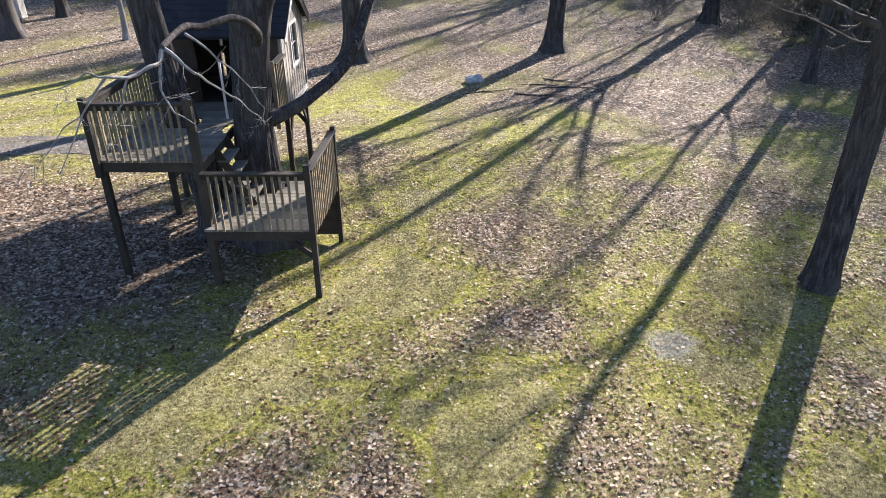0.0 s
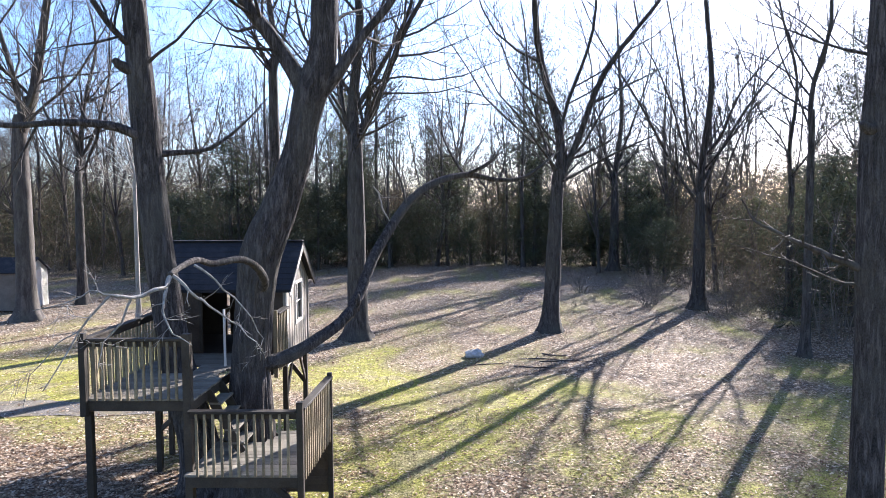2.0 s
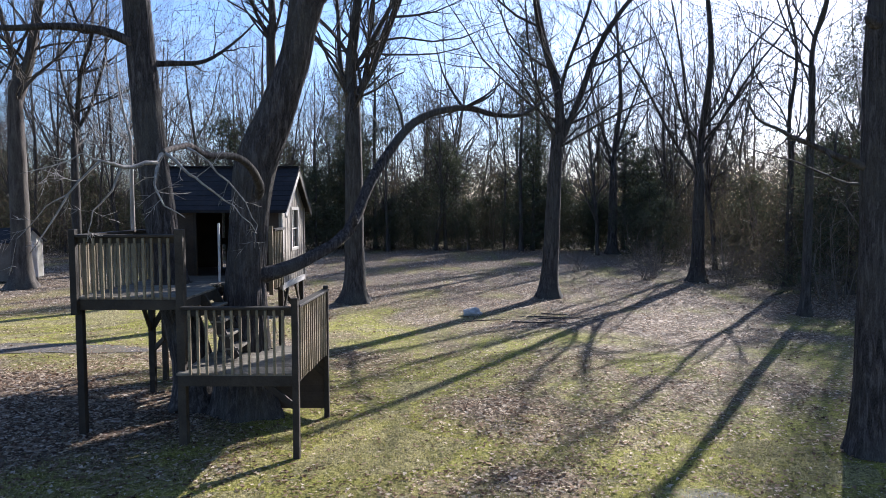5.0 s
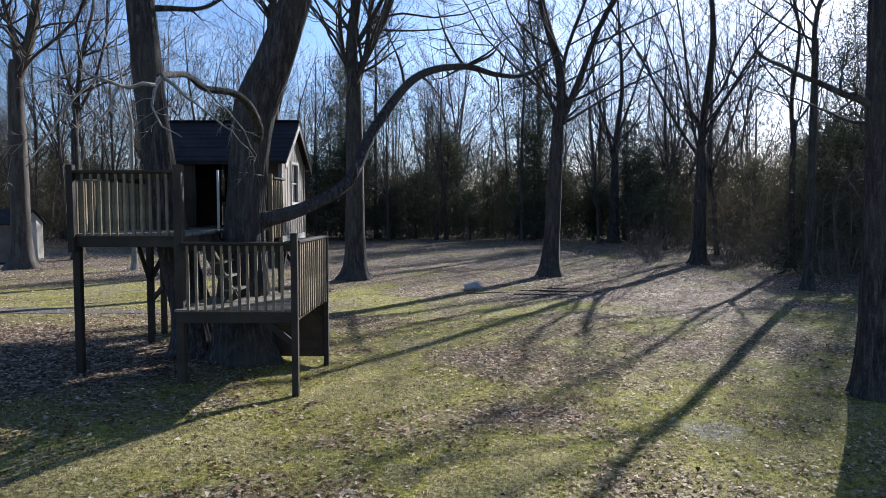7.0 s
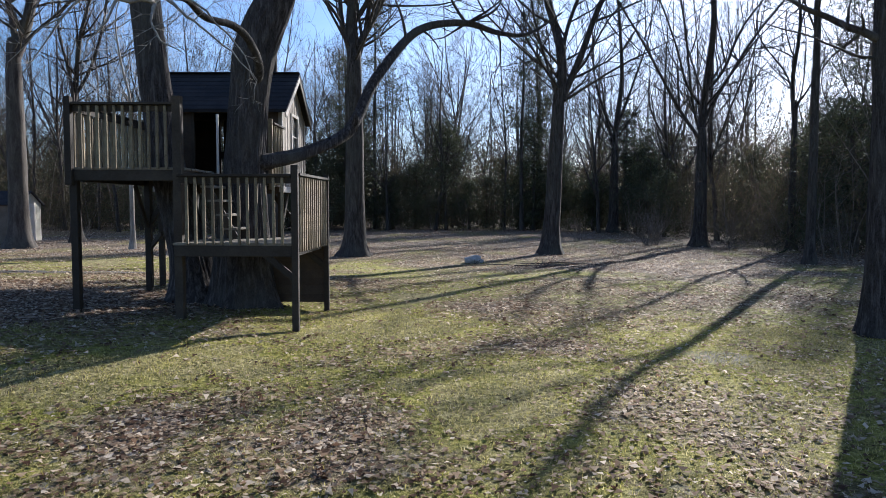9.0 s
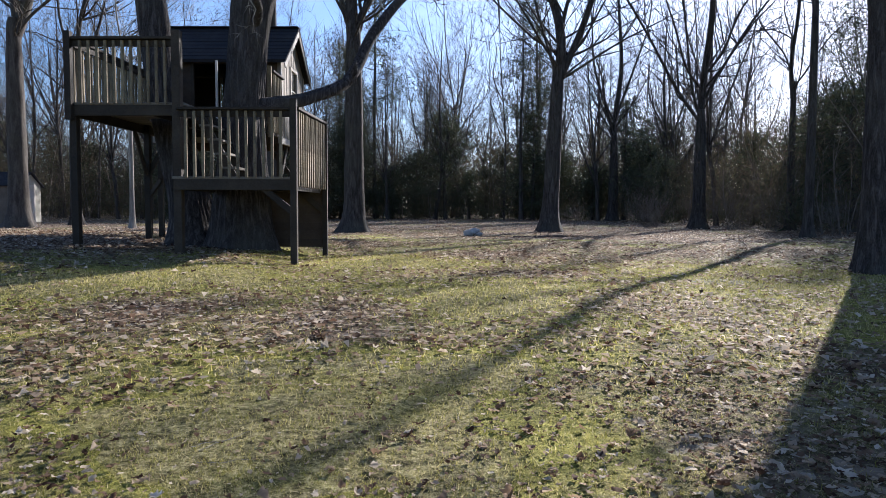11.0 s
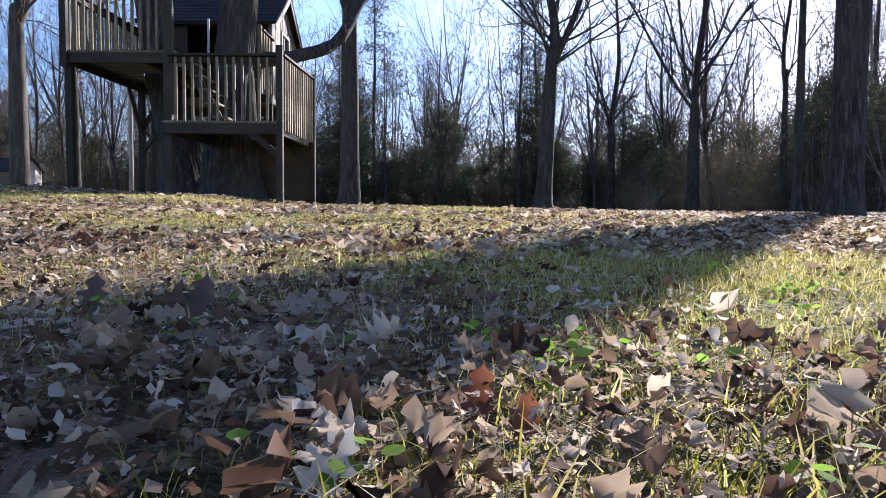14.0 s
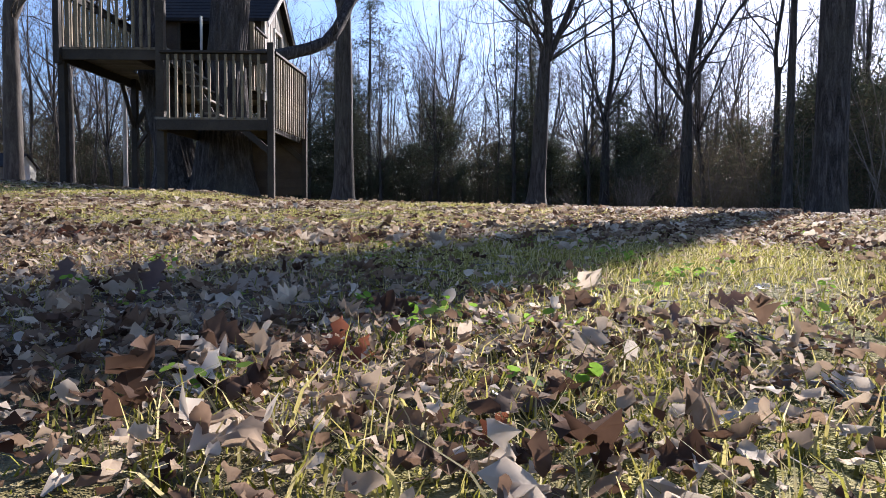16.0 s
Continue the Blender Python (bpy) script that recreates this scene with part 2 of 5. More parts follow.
def gravel_material():
    m, nt, b = material("gravel", 0.95, spec=0.15)
    v = cells(nt, coords(nt), 28)
    sep = nt.nodes.new("ShaderNodeSeparateColor")
    nt.links.new(v.outputs["Color"], sep.inputs["Color"])
    c = ramp(nt, sep.outputs["Red"], [(0.0, (0.06, 0.05, 0.042)), (0.6, (0.125, 0.11, 0.093)), (1.0, (0.22, 0.2, 0.175))])
    c = mixed(nt, grey(nt, noisy(nt, coords(nt), 1.1, 4), 0.45, 0.65), c, (0.12, 0.10, 0.062))
    nt.links.new(c, b.inputs["Base Color"])
    bumped(nt, b, v.outputs["Distance"], 0.7, 0.02)
    return m


GRAVEL = gravel_material()


def stone_material():
    m, nt, b = material("pale_stone", 0.85, spec=0.3)
    n = noisy(nt, coords(nt), 7, 5, 0.65)
    nt.links.new(ramp(nt, n, [(0.3, (0.2, 0.19, 0.18)), (0.6, (0.37, 0.36, 0.34)), (0.8, (0.52, 0.51, 0.48))]), b.inputs["Base Color"])
    bumped(nt, b, n, 0.6, 0.03)
    return m


STONE = stone_material()

# ---- building helpers ----
HOME = {}                     # world pose of each parent


def thing(name, at, label, category, group="", kind=""):
    ob = new(name)
    ob.empty_display_size = 0.2
    ob.matrix_basis = Matrix.Translation(at)
    HOME[ob] = Matrix.Translation(at)
    return tagged(ob, label, category, group, kind)


def hang(ob, parent):
    ob.parent = parent
    ob.matrix_parent_inverse = HOME.get(parent, Matrix.Identity(4)).inverted()
    return ob


def mesh_of(name, verts, faces, mat, smooth=False):
    me = bpy.data.meshes.new(name)
    me.from_pydata(verts, [], faces)
    me.materials.append(mat)
    if smooth:
        me.polygons.foreach_set("use_smooth", [True] * len(me.polygons))
    me.update()
    return me


def quick_mesh(name, verts, quads, mat, smooth=False):
    """A mesh from numpy arrays: (n, 3) places and (m, k) corners."""
    me = bpy.data.meshes.new(name)
    k = quads.shape[1]
    me.vertices.add(len(verts))
    me.vertices.foreach_set("co", np.ascontiguousarray(verts, dtype=np.float32).ravel())
    me.loops.add(quads.size)
    me.loops.foreach_set("vertex_index", np.ascontiguousarray(quads, dtype=np.int32).ravel())
    me.polygons.add(len(quads))
    me.polygons.foreach_set("loop_start", np.arange(0, quads.size, k, dtype=np.int32))
    if smooth:
        me.polygons.foreach_set("use_smooth", np.ones(len(quads), dtype=bool))
    me.materials.append(mat)
    me.update(calc_edges=True)
    me.validate()
    return me


def part(name, bm, mat, parent, label=""):
    me = bpy.data.meshes.new(name)
    bm.to_mesh(me)
    bm.free()
    me.materials.append(mat)
    ob = hang(new(name, me), parent)
    return tagged(ob, label) if label else ob


def beam_into(bm, p, q, w, h, bevel=0.004, up=(0, 0, 1)):
    """A squared timber from p to q, w wide and h deep, with eased edges."""
    p, q = Vector(p), Vector(q)
    d = (q - p).normalized()
    u = Vector(up)
    if abs(d.dot(u)) > 0.95:
        u = Vector((0, 1, 0))
    side = d.cross(u).normalized()
    u = side.cross(d).normalized()
    made = bmesh.ops.create_cube(bm, size=1.0)["verts"]
    m = Matrix((side, d, u)).transposed().to_4x4()
    m.translation = (p + q) / 2
    bmesh.ops.transform(bm, matrix=m @ Matrix.Diagonal((w, (q - p).length, h, 1)), verts=made)
    if bevel:
        edges = list({e for v in made for e in v.link_edges})
        bmesh.ops.bevel(bm, geom=edges, offset=bevel, segments=1, affect="EDGES")


def beam(name, p, q, w, h, mat, parent, label="", bevel=0.004):
    bm = bmesh.new()
    beam_into(bm, p, q, w, h, bevel)
    return part(name, bm, mat, parent, label)


SHARED = {}


def stick(name, at, size, mat, parent, turn=0.0, lean=0.0):
    """A repeated squared piece: all of one size share a mesh."""
    key = (name, tuple(round(s, 3) for s in size), mat.name)
    if key not in SHARED:
        bm = bmesh.new()
        beam_into(bm, (0, 0, -size[2] / 2), (0, 0, size[2] / 2), size[0], size[1], 0.003)
        me = bpy.data.meshes.new(name)
        bm.to_mesh(me)
        bm.free()
        me.materials.append(mat)
        SHARED[key] = me
    ob = hang(new(name, SHARED[key]), parent)
    ob.matrix_basis = pose(*at, lean, 0, turn)
    return ob


def smooth_step(a, b, v):
    t = min(1.0, max(0.0, (v - a) / (b - a)))
    return t * t * (3 - 2 * t)


def gz(x, y):
    """Height of the ground."""
    z = -0.19 * (1 - smooth_step(-0.5, 9.0, y))
    z += (0.12 * smooth_step(2.1, 3.0, -x) + 0.15 * smooth_step(2.8, 7.0, -x)) * smooth_step(3, 9, y) * (1 - smooth_step(13, 22, y))
    z -= 0.15 * smooth_step(13, 26, y)
    z -= 0.13 * math.exp(-((x - 6.5) ** 2 + (y - 9) ** 2) / 22)
    if abs(x) < 40 and -10 < y < 60:
        z += 0.025 * noise.noise(Vector((x * 0.7, y * 0.7, 0.3))) * smooth_step(1.0, 5.0, math.hypot(x, y))
    return z


def litter_at(x, y):
    """How thickly leaves lie, 0 to 1."""
    d = 0.43 + 0.42 * noise.fractal(Vector((x * 0.4, y * 0.4, 4.2)), 1.0, 2.0, 4) + 0.2 * noise.noise(Vector((x * 2.3, y * 2.3, 1.7)))
    for cx, cy, r, a in ((-2.5, 5.2, 0.45, 0.2), (-2.3, 5.7, 0.45, 0.2), (-2.0, 6.5, 0.5, 0.2), (-1.0, 6.5, 0.45, 0.2), (-0.75, 5.7, 0.45, 0.2), (-0.65, 4.9, 0.5, 0.2),
                         (-3.5, 6.7, 1.0, -0.5), (-2.6, 7.9, 0.8, -0.4), (-1.3, 9.3, 0.9, -0.5), (4.7, 10.2, 0.6, -0.5), (5.2, 9.6, 0.6, -0.4), (0.2, 5.8, 0.6, -0.4), (0.6, 6.5, 0.6, -0.35), (1.2, 7.3, 0.4, -0.3),
                         (4.3, 5.3, 1.5, -0.15), (-9.0, 12.5, 3.0, 0.4), (-5.0, 10.5, 2.0, 0.3), (-6.3, 9.3, 1.6, 0.35), (0.3, 1.6, 0.8, -0.15), (-4.2, 4.6, 1.0, -0.3),
                         (1.6, 1.9, 1.2, -0.05), (-1.2, 1.0, 1.2, 0.05), (-0.2, 0.2, 0.7, 0.3), (-0.8, 1.4, 0.7, 0.25), (0.95, 1.0, 0.6, -0.3), (0.2, 2.6, 1.4, -0.06), (-1.3, 2.2, 0.7, 0.2), (0.6, 1.7, 0.5, 0.15), (0.9, 0.3, 0.6, 0.1), (-0.8, 2.6, 1.2, -0.2), (0.75, 0.75, 0.3, -0.3), (-12, 22, 4.0, -0.4), (-1.5, 21, 3.0, -0.2), (8, 20, 4, 0.25)):
        d += a * math.exp(-((x - cx) ** 2 + (y - cy) ** 2) / (r * r))
    d += 0.28 * smooth_step(15, 27, y)
    return min(1.0, max(0.0, d))


# ---- the ground: one sheet to the horizon ----
def spread(fine, half, grow):
    out, step, v = [0.0], fine, 0.0
    while v < 900:
        v += step
        if v > half:
            step *= grow
        out.append(v)
    return out


def build_ground():
    s = spread(0.2, 9.0, 1.10)
    xs = [-v for v in reversed(s[1:])] + s
    ys = [v + 5.0 for v in xs]
    n = len(xs)
    verts = [(x, y, gz(x, y)) for y in ys for x in xs]
    faces = [(j * n + i, j * n + i + 1, (j + 1) * n + i + 1, (j + 1) * n + i) for j in range(n - 1) for i in range(n - 1)]
    me = mesh_of("ground", verts, faces, GROUND, True)
    me.attributes.new("litter", "FLOAT", "POINT").data.foreach_set("value", [litter_at(v[0], v[1]) for v in verts])
    ob = new("ground", me)
    tagged(ob, "winter lawn with patchy grass, moss and fallen leaves", "ground", kind="structure")


build_ground()


def gravel_track():
    rng = random.Random(4)
    verts, faces, cols, rows_n = [], [], 46, 7
    for i in range(cols):
        x = -6.6 - i * 0.6
        mid = 15.9 + 0.045 * (-x - 6.6) + 0.25 * math.sin(i * 0.33)
        half = 0.75 * min(1, 0.2 + i * 0.25) + rng.uniform(-0.12, 0.12)
        for j in range(rows_n):
            y = mid + half * (2 * j / (rows_n - 1) - 1)
            verts.append((x, y, gz(x, y) + 0.012))
    for i in range(cols - 1):
        for j in range(rows_n - 1):
            a = i * rows_n + j
            faces.append((a, a + 1, a + rows_n + 1, a + rows_n))
    ob = new("gravel_track", mesh_of("gravel_track", verts, faces, GRAVEL, True))
    tagged(ob, "worn grey gravel track crossing the lawn", "track", kind="structure")


gravel_track()


# ---- trees ----
def tube(V, F, pts, rad, n, rough=0.0, flare=0.0, seed=0.0):
    """A tapering limb along pts, added to the lists V and F."""
    base = len(V)
    m = len(pts)
    ref = Vector((0.31, 0.77, 0.55))
    z0 = pts[0][2]
    for i in range(m):
        p = Vector(pts[i])
        d = Vector(pts[min(i + 1, m - 1)]) - Vector(pts[max(i - 1, 0)])
        d.normalize()
        u = (ref - d * ref.dot(d)).normalized()
        w = d.cross(u)
        r = rad[i]
        for k in range(n):
            a = 2 * math.pi * k / n
            f = 1.0
            if rough:
                f += rough * noise.noise(Vector((math.cos(a) * 2.2 + seed, math.sin(a) * 2.2, (p.z - z0) * 0.7)))
                f += 0.7 * rough * noise.noise(Vector((math.cos(a) * 7 + seed, math.sin(a) * 7, (p.z - z0) * 0.9)))
            if n > 80:
                f -= 0.035 * max(0.0, 1 - 2.6 * abs(noise.noise(Vector((math.cos(a) * 8.5 + seed, math.sin(a) * 8.5, (p.z - z0) * 0.75)))))
            if flare:
                e = math.exp(-max(0.0, p.z - z0 - 0.1) / 0.32)
                f += flare * e * (1 + 0.45 * math.sin(5 * a + seed) + 0.25 * math.sin(3 * a + 2 * seed))
            V.append(p + (u * math.cos(a) + w * math.sin(a)) * (r * f))
    for i in range(m - 1):
        for k in range(n):
            a, b2 = base + i * n + k, base + i * n + (k + 1) % n
            F.append((a, b2, b2 + n, a + n))
    F.append(tuple(base + (m - 1) * n + k for k in range(n)))


def swerve(rng, d, amount):
    v = Vector((rng.gauss(0, 1), rng.gauss(0, 1), rng.gauss(0, 1)))
    return (d + v * amount).normalized()


TWIG_STEPS = 2


def grow(V, F, rng, p, d, length, r, level, lift=0.06, fork=(2, 4), wander=0.2, least=0.004):
    """A bare limb with its side limbs down to twigs."""
    seg = 5 if level >= 2 else (4 if level == 1 else TWIG_STEPS)
    n = 6 if level >= 3 else (4 if level == 2 else 3)
    pts, rad, dirs = [p], [r], [d]
    for i in range(seg):
        d = swerve(rng, d, wander)
        d = (d + Vector((0, 0, lift))).normalized()
        p = p + d * (length / seg)
        pts.append(p)
        dirs.append(d)
        rad.append(r * (1 - 0.72 * (i + 1) / seg))
    tube(V, F, pts, rad, n)
    if level <= 0:
        return
    for j in range(rng.randint(*fork)):
        f = rng.uniform(0.3, 1.0)
        i = min(seg - 1, int(f * seg))
        q = pts[i].lerp(pts[i + 1], f * seg - i)
        side = swerve(rng, dirs[i], 0.0).cross(Vector((rng.gauss(0, 1), rng.gauss(0, 1), rng.gauss(0, 1)))).normalized()
        nd = (dirs[i] + side * rng.uniform(0.45, 0.95)).normalized()
        grow(V, F, rng, q, nd, length * rng.uniform(0.42, 0.7), max(least, rad[i] * 0.55), level - 1, lift, fork, wander, least)
    grow(V, F, rng, pts[-1], dirs[-1], length * 0.6, max(least, rad[-1]), level - 1, lift, fork, wander, least)


def curve_points(pts, n):
    """n + 1 places on a smooth curve through pts (x, y, z, r)."""
    P = [Vector(p) for p in pts]
    out = []
    m = len(P) - 1
    for k in range(n + 1):
        s = k / n * m
        i = min(m - 1, int(s))
        t = s - i
        a, b2, c, e = P[max(0, i - 1)], P[i], P[i + 1], P[min(m, i + 2)]
        out.append(0.5 * ((2 * b2) + (c - a) * t + (2 * a - 5 * b2 + 4 * c - e) * t * t + (3 * b2 - a - 3 * c + e) * t ** 3))
    return [v.to_3d() for v in out], [max(0.003, v[3]) for v in out]


def limb(V, F, pts, n, seg, rough=0.0, flare=0.0, seed=0.0):
    if len(pts[0]) == 4:
        pts = [Vector(p) for p in pts]
    c, r = curve_points(pts, seg)
    tube(V, F, c, r, n, rough, flare, seed)
    return c, r


def kinked(rng, pts):
    """Angular course of a dead twig: short straight runs with sharp bends."""
    c, r = [], []
    for a, b2 in zip(pts, pts[1:]):
        L = (Vector(b2[:3]) - Vector(a[:3])).length
        for f in (0.0, 0.35, 0.7):
            p = Vector(a[:3]).lerp(Vector(b2[:3]), f)
            c.append(p + Vector((rng.gauss(0, 1), rng.gauss(0, 1), rng.gauss(0, 1))) * (0.035 * L if f else 0.0))
            r.append(a[3] + (b2[3] - a[3]) * f)
    c.append(Vector(pts[-1][:3]))
    r.append(pts[-1][3])
    return c, r


def shoots(V, F, rng, c, r, count, length, level, start=0.3, lift=0.06, cap=0.034, rise=0.5, least=0.004):
    """Side limbs along a curve."""
    for _ in range(count):
        i = rng.randint(int(start * (len(c) - 2)), len(c) - 2)
        d = (c[i + 1] - c[i]).normalized()
        side = d.cross(Vector((rng.gauss(0, 1), rng.gauss(0, 1), rng.gauss(0, 1)))).normalized()
        grow(V, F, rng, c[i], (d * rise + side).normalized(), length * rng.uniform(0.4, 1.25), min(cap, r[i] * 0.5), level, lift, wander=0.14, least=least)


def tree_from(name, at, trunk, crown, mat, label, group="", category="tree"):
    ob = thing(name, at, label, category, group)
    t = new("trunk", mesh_of("trunk", *trunk, mat, True))
    t.parent = ob
    c = new("crown", mesh_of("crown", *crown, mat, True))
    c.parent = ob
    return ob


def yard_tree(at, height, r, fork_z, limbs, seed, label, mat, levels=3, lean=(0, 0), name="tree"):
    """A mature bare tree: a flared trunk that forks into limbs given as (azimuth, outward, share of height, share of girth)."""
    rng = random.Random(seed)
    V, F = [], []
    lx, ly = lean
    limb(V, F, [(0, 0, -0.15, r * 1.25), (lx * 0.2, ly * 0.2, fork_z * 0.25, r), (lx * 0.55, ly * 0.55, fork_z * 0.6, r * 0.9), (lx, ly, fork_z, r * 0.72), (lx, ly, fork_z + 0.7, r * 0.5)], 22, 28, 0.07, 0.55, seed * 1.7)
    W, G = [], []
    top = Vector((lx, ly, fork_z))
    order = sorted(limbs, key=lambda l: l[1])
    leader = []
    for j, (az, out, rise, girth) in enumerate(order):
        a = radians(az)
        reach = (height - fork_z) * rise
        e = Vector((math.sin(a), math.cos(a), 0)) * out
        wob = [Vector((rng.uniform(-1, 1), rng.uniform(-1, 1), 0)) for _ in range(4)]
        if j == 0:
            start, reach0, girth = top - Vector((0, 0, 0.3)), reach + 0.3, 0.82
        else:
            k = rng.randint(0, 5) if j > 1 else 1
            start, reach0 = leader[k], max(2.5, reach - (leader[k].z - fork_z))
        r0 = r * girth * (0.8 if j == 0 else 0.56)
        c, rr = limb(W, G, [(*start, r0), (*(start + e * 0.16 + wob[0] * 0.2 + Vector((0, 0, reach0 * 0.14))), r0 * 0.86), (*(start + e * 0.40 + wob[1] * 0.5 + Vector((0, 0, reach0 * 0.38))), r0 * 0.66),
                            (*(start + e * 0.72 + wob[2] * 0.8 + Vector((0, 0, reach0 * 0.68))), r0 * 0.4), (*(start + e + wob[3] * 0.6 + Vector((0, 0, reach0))), r0 * 0.12)], 9, 18, 0.04)
        if j == 0:
            leader = c
        shoots(W, G, rng, c, rr, 15, (height - fork_z) * 0.34, levels, 0.06, 0.08, 0.06, 0.8, 0.006)
        grow(W, G, rng, c[-1], (c[-1] - c[-2]).normalized(), reach * 0.2, rr[-1], 2)
    return tree_from(name, at, (V, F), (W, G), mat, label, "yard trees")


def rooted(x, y):
    return (x, y, gz(x, y))


# ---- the treehouse's own tree: two stems from one stool ----
def treehouse_oak():
    rng = random.Random(11)
    ox, oy = -3.3, 11.4
    oz = gz(ox, oy)

    def local(pts):
        return [(x - ox, y - oy, z - oz, r) for x, y, z, r in pts]

    ob = thing("oak_tree", (ox, oy, oz), "large bare oak with furrowed bark growing up through the treehouse decks", "tree", "yard trees")
    V, F = [], []
    limb(V, F, local([(-3.36, 11.42, -0.2, 0.54), (-3.37, 11.4, 0.9, 0.44), (-3.35, 11.4, 2.2, 0.335), (-3.29, 11.4, 2.8, 0.315), (-3.23, 11.4, 3.5, 0.315), (-3.16, 11.42, 4.12, 0.34), (-3.0, 11.43, 4.6, 0.32),
                      (-2.82, 11.44, 5.0, 0.29), (-2.5, 11.45, 5.88, 0.25), (-2.38, 11.45, 6.4, 0.245), (-2.26, 11.46, 6.9, 0.27), (-2.06, 11.48, 7.5, 0.23), (-2.02, 11.5, 8.4, 0.2)]), 150, 120, 0.075, 0.42, 3.1)
    t = new("trunk", mesh_of("trunk", V, F, BARK_OAK, True))
    t.parent = ob
    V, F = [], []
    limb(V, F, local([(-4.22, 11.65, -0.2, 0.48), (-4.35, 11.7, 0.9, 0.34), (-4.7, 11.7, 2.4, 0.275), (-4.92, 11.7, 4.0, 0.245), (-5.1, 11.7, 6.1, 0.225), (-5.26, 11.7, 8.6, 0.19), (-5.5, 11.7, 12.0, 0.12), (-5.7, 11.8, 16.0, 0.03)]), 120, 90, 0.06, 0.5, 5.7)
    t = new("trunk", mesh_of("trunk", V, F, BARK_OAK, True))
    t.parent = ob
    # crown limbs
    V, F = [], []
    main = local([(-2.1, 11.47, 7.2, 0.23), (-2.04, 11.5, 7.8, 0.225), (-2.0, 11.5, 8.6, 0.215), (-1.7, 11.6, 11.5, 0.16), (-1.5, 11.9, 16.5, 0.03)])
    left = local([(-2.3, 11.45, 6.8, 0.19), (-2.5, 11.43, 7.18, 0.145), (-2.9, 11.4, 7.8, 0.12), (-3.43, 11.3, 8.6, 0.11), (-4.4, 10.9, 11.0, 0.08), (-5.0, 10.7, 14.0, 0.02)])
    right = local([(-2.12, 11.45, 6.85, 0.13), (-1.8, 11.46, 7.22, 0.1), (-1.42, 11.5, 7.78, 0.075), (-0.8, 11.6, 8.6, 0.06), (0.2, 11.8, 10.6, 0.04), (0.8, 12.0, 12.4, 0.012)])
    for p in (main, left, right):
        c, r = limb(V, F, p, 12, 24, 0.05)
        shoots(V, F, rng, c, r, 9, 2.6, 3, 0.35)
    stem2 = local([(-5.1, 11.7, 6.1, 0.2), (-5.26, 11.7, 8.6, 0.15), (-5.5, 11.7, 12.0, 0.1), (-5.7, 11.8, 15.5, 0.03)])
    shoots(V, F, rng, *curve_points([Vector(p) for p in stem2], 16), 9, 2.8, 3, 0.05)
    # long low limb that reaches out over the lawn and arches over
    c, r = limb(V, F, local([(-3.1, 11.4, 2.42, 0.15), (-2.85, 11.45, 2.46, 0.13), (-2.4, 12.0, 2.65, 0.115), (-1.83, 12.8, 3.11, 0.105), (-1.42, 13.6, 4.2, 0.095), (-0.68, 14.5, 5.28, 0.085),
                             (0.27, 15.5, 5.69, 0.07), (1.05, 16.0, 5.6, 0.055), (1.75, 16.4, 5.68, 0.04), (2.6, 16.9, 6.3, 0.015)]), 14, 80, 0.34, 0.0, 2.2)
    shoots(V, F, rng, c, r, 9, 1.1, 2, 0.5)
    # torn pale stub on that limb
    limb(V, F, local([(-1.78, 12.85, 3.1, 0.09), (-1.72, 12.75, 3.28, 0.06), (-1.7, 12.7, 3.4, 0.02)]), 7, 4, 0.1)
    # short side limbs on top of the arch
    for pts in ([(0.3, 15.5, 5.7, 0.035), (0.1, 15.55, 6.0, 0.03), (-0.15, 15.6, 6.5, 0.02), (-0.3, 15.6, 7.1, 0.008)],
                [(0.35, 15.5, 5.7, 0.035), (0.8, 15.6, 5.9, 0.028), (1.05, 15.7, 6.15, 0.018), (1.2, 15.8, 6.6, 0.007)],
                [(-0.9, 14.2, 4.95, 0.03), (-1.0, 14.2, 5.5, 0.024), (-1.3, 14.2, 6.2, 0.008)]):
        c, r = limb(V, F, local(pts), 6, 12, 0.1)
        shoots(V, F, rng, c, r, 4, 0.7, 1, 0.3)
    # left limbs of the second stem
    for pts in ([(-5.0, 11.65, 6.1, 0.085), (-5.5, 11.4, 6.35, 0.075), (-6.2, 11.2, 6.4, 0.06), (-7.2, 11.0, 6.35, 0.045), (-8.6, 10.7, 6.7, 0.02)],
                [(-5.02, 11.7, 5.9, 0.06), (-4.7, 11.9, 5.95, 0.05), (-4.2, 12.2, 6.05, 0.035), (-3.7, 12.5, 6.5, 0.02), (-3.3, 12.7, 7.0, 0.008)],
                [(-5.2, 11.7, 7.6, 0.06), (-5.5, 11.3, 8.0, 0.05), (-5.9, 10.9, 8.9, 0.035), (-6.2, 10.6, 10.0, 0.012)]):
        c, r = limb(V, F, local(pts), 8, 18, 0.06)
        shoots(V, F, rng, c, r, 6, 1.3, 2, 0.2)
    # broken stub high on the second stem
    limb(V, F, local([(-5.15, 11.65, 7.25, 0.11), (-5.4, 11.5, 7.35, 0.09), (-5.5, 11.45, 7.45, 0.05)]), 9, 5, 0.1)
    t = new("crown", mesh_of("crown", V, F, BARK_OAK, True))
    t.parent = ob
    # limb towards the lawn that ends in pale dead twigs
    V, F = [], []
    limb(V, F, local([(-3.1, 11.25, 3.65, 0.085), (-2.97, 11.0, 3.85, 0.075), (-2.96, 10.5, 4.12, 0.058), (-3.08, 10.1, 4.26, 0.052), (-3.3, 9.6, 4.24, 0.047), (-3.36, 9.15, 4.33, 0.042), (-3.42, 8.8, 4.28, 0.038), (-3.45, 8.45, 4.2, 0.034)]), 10, 30, 0.08, 0.0, 1.2)
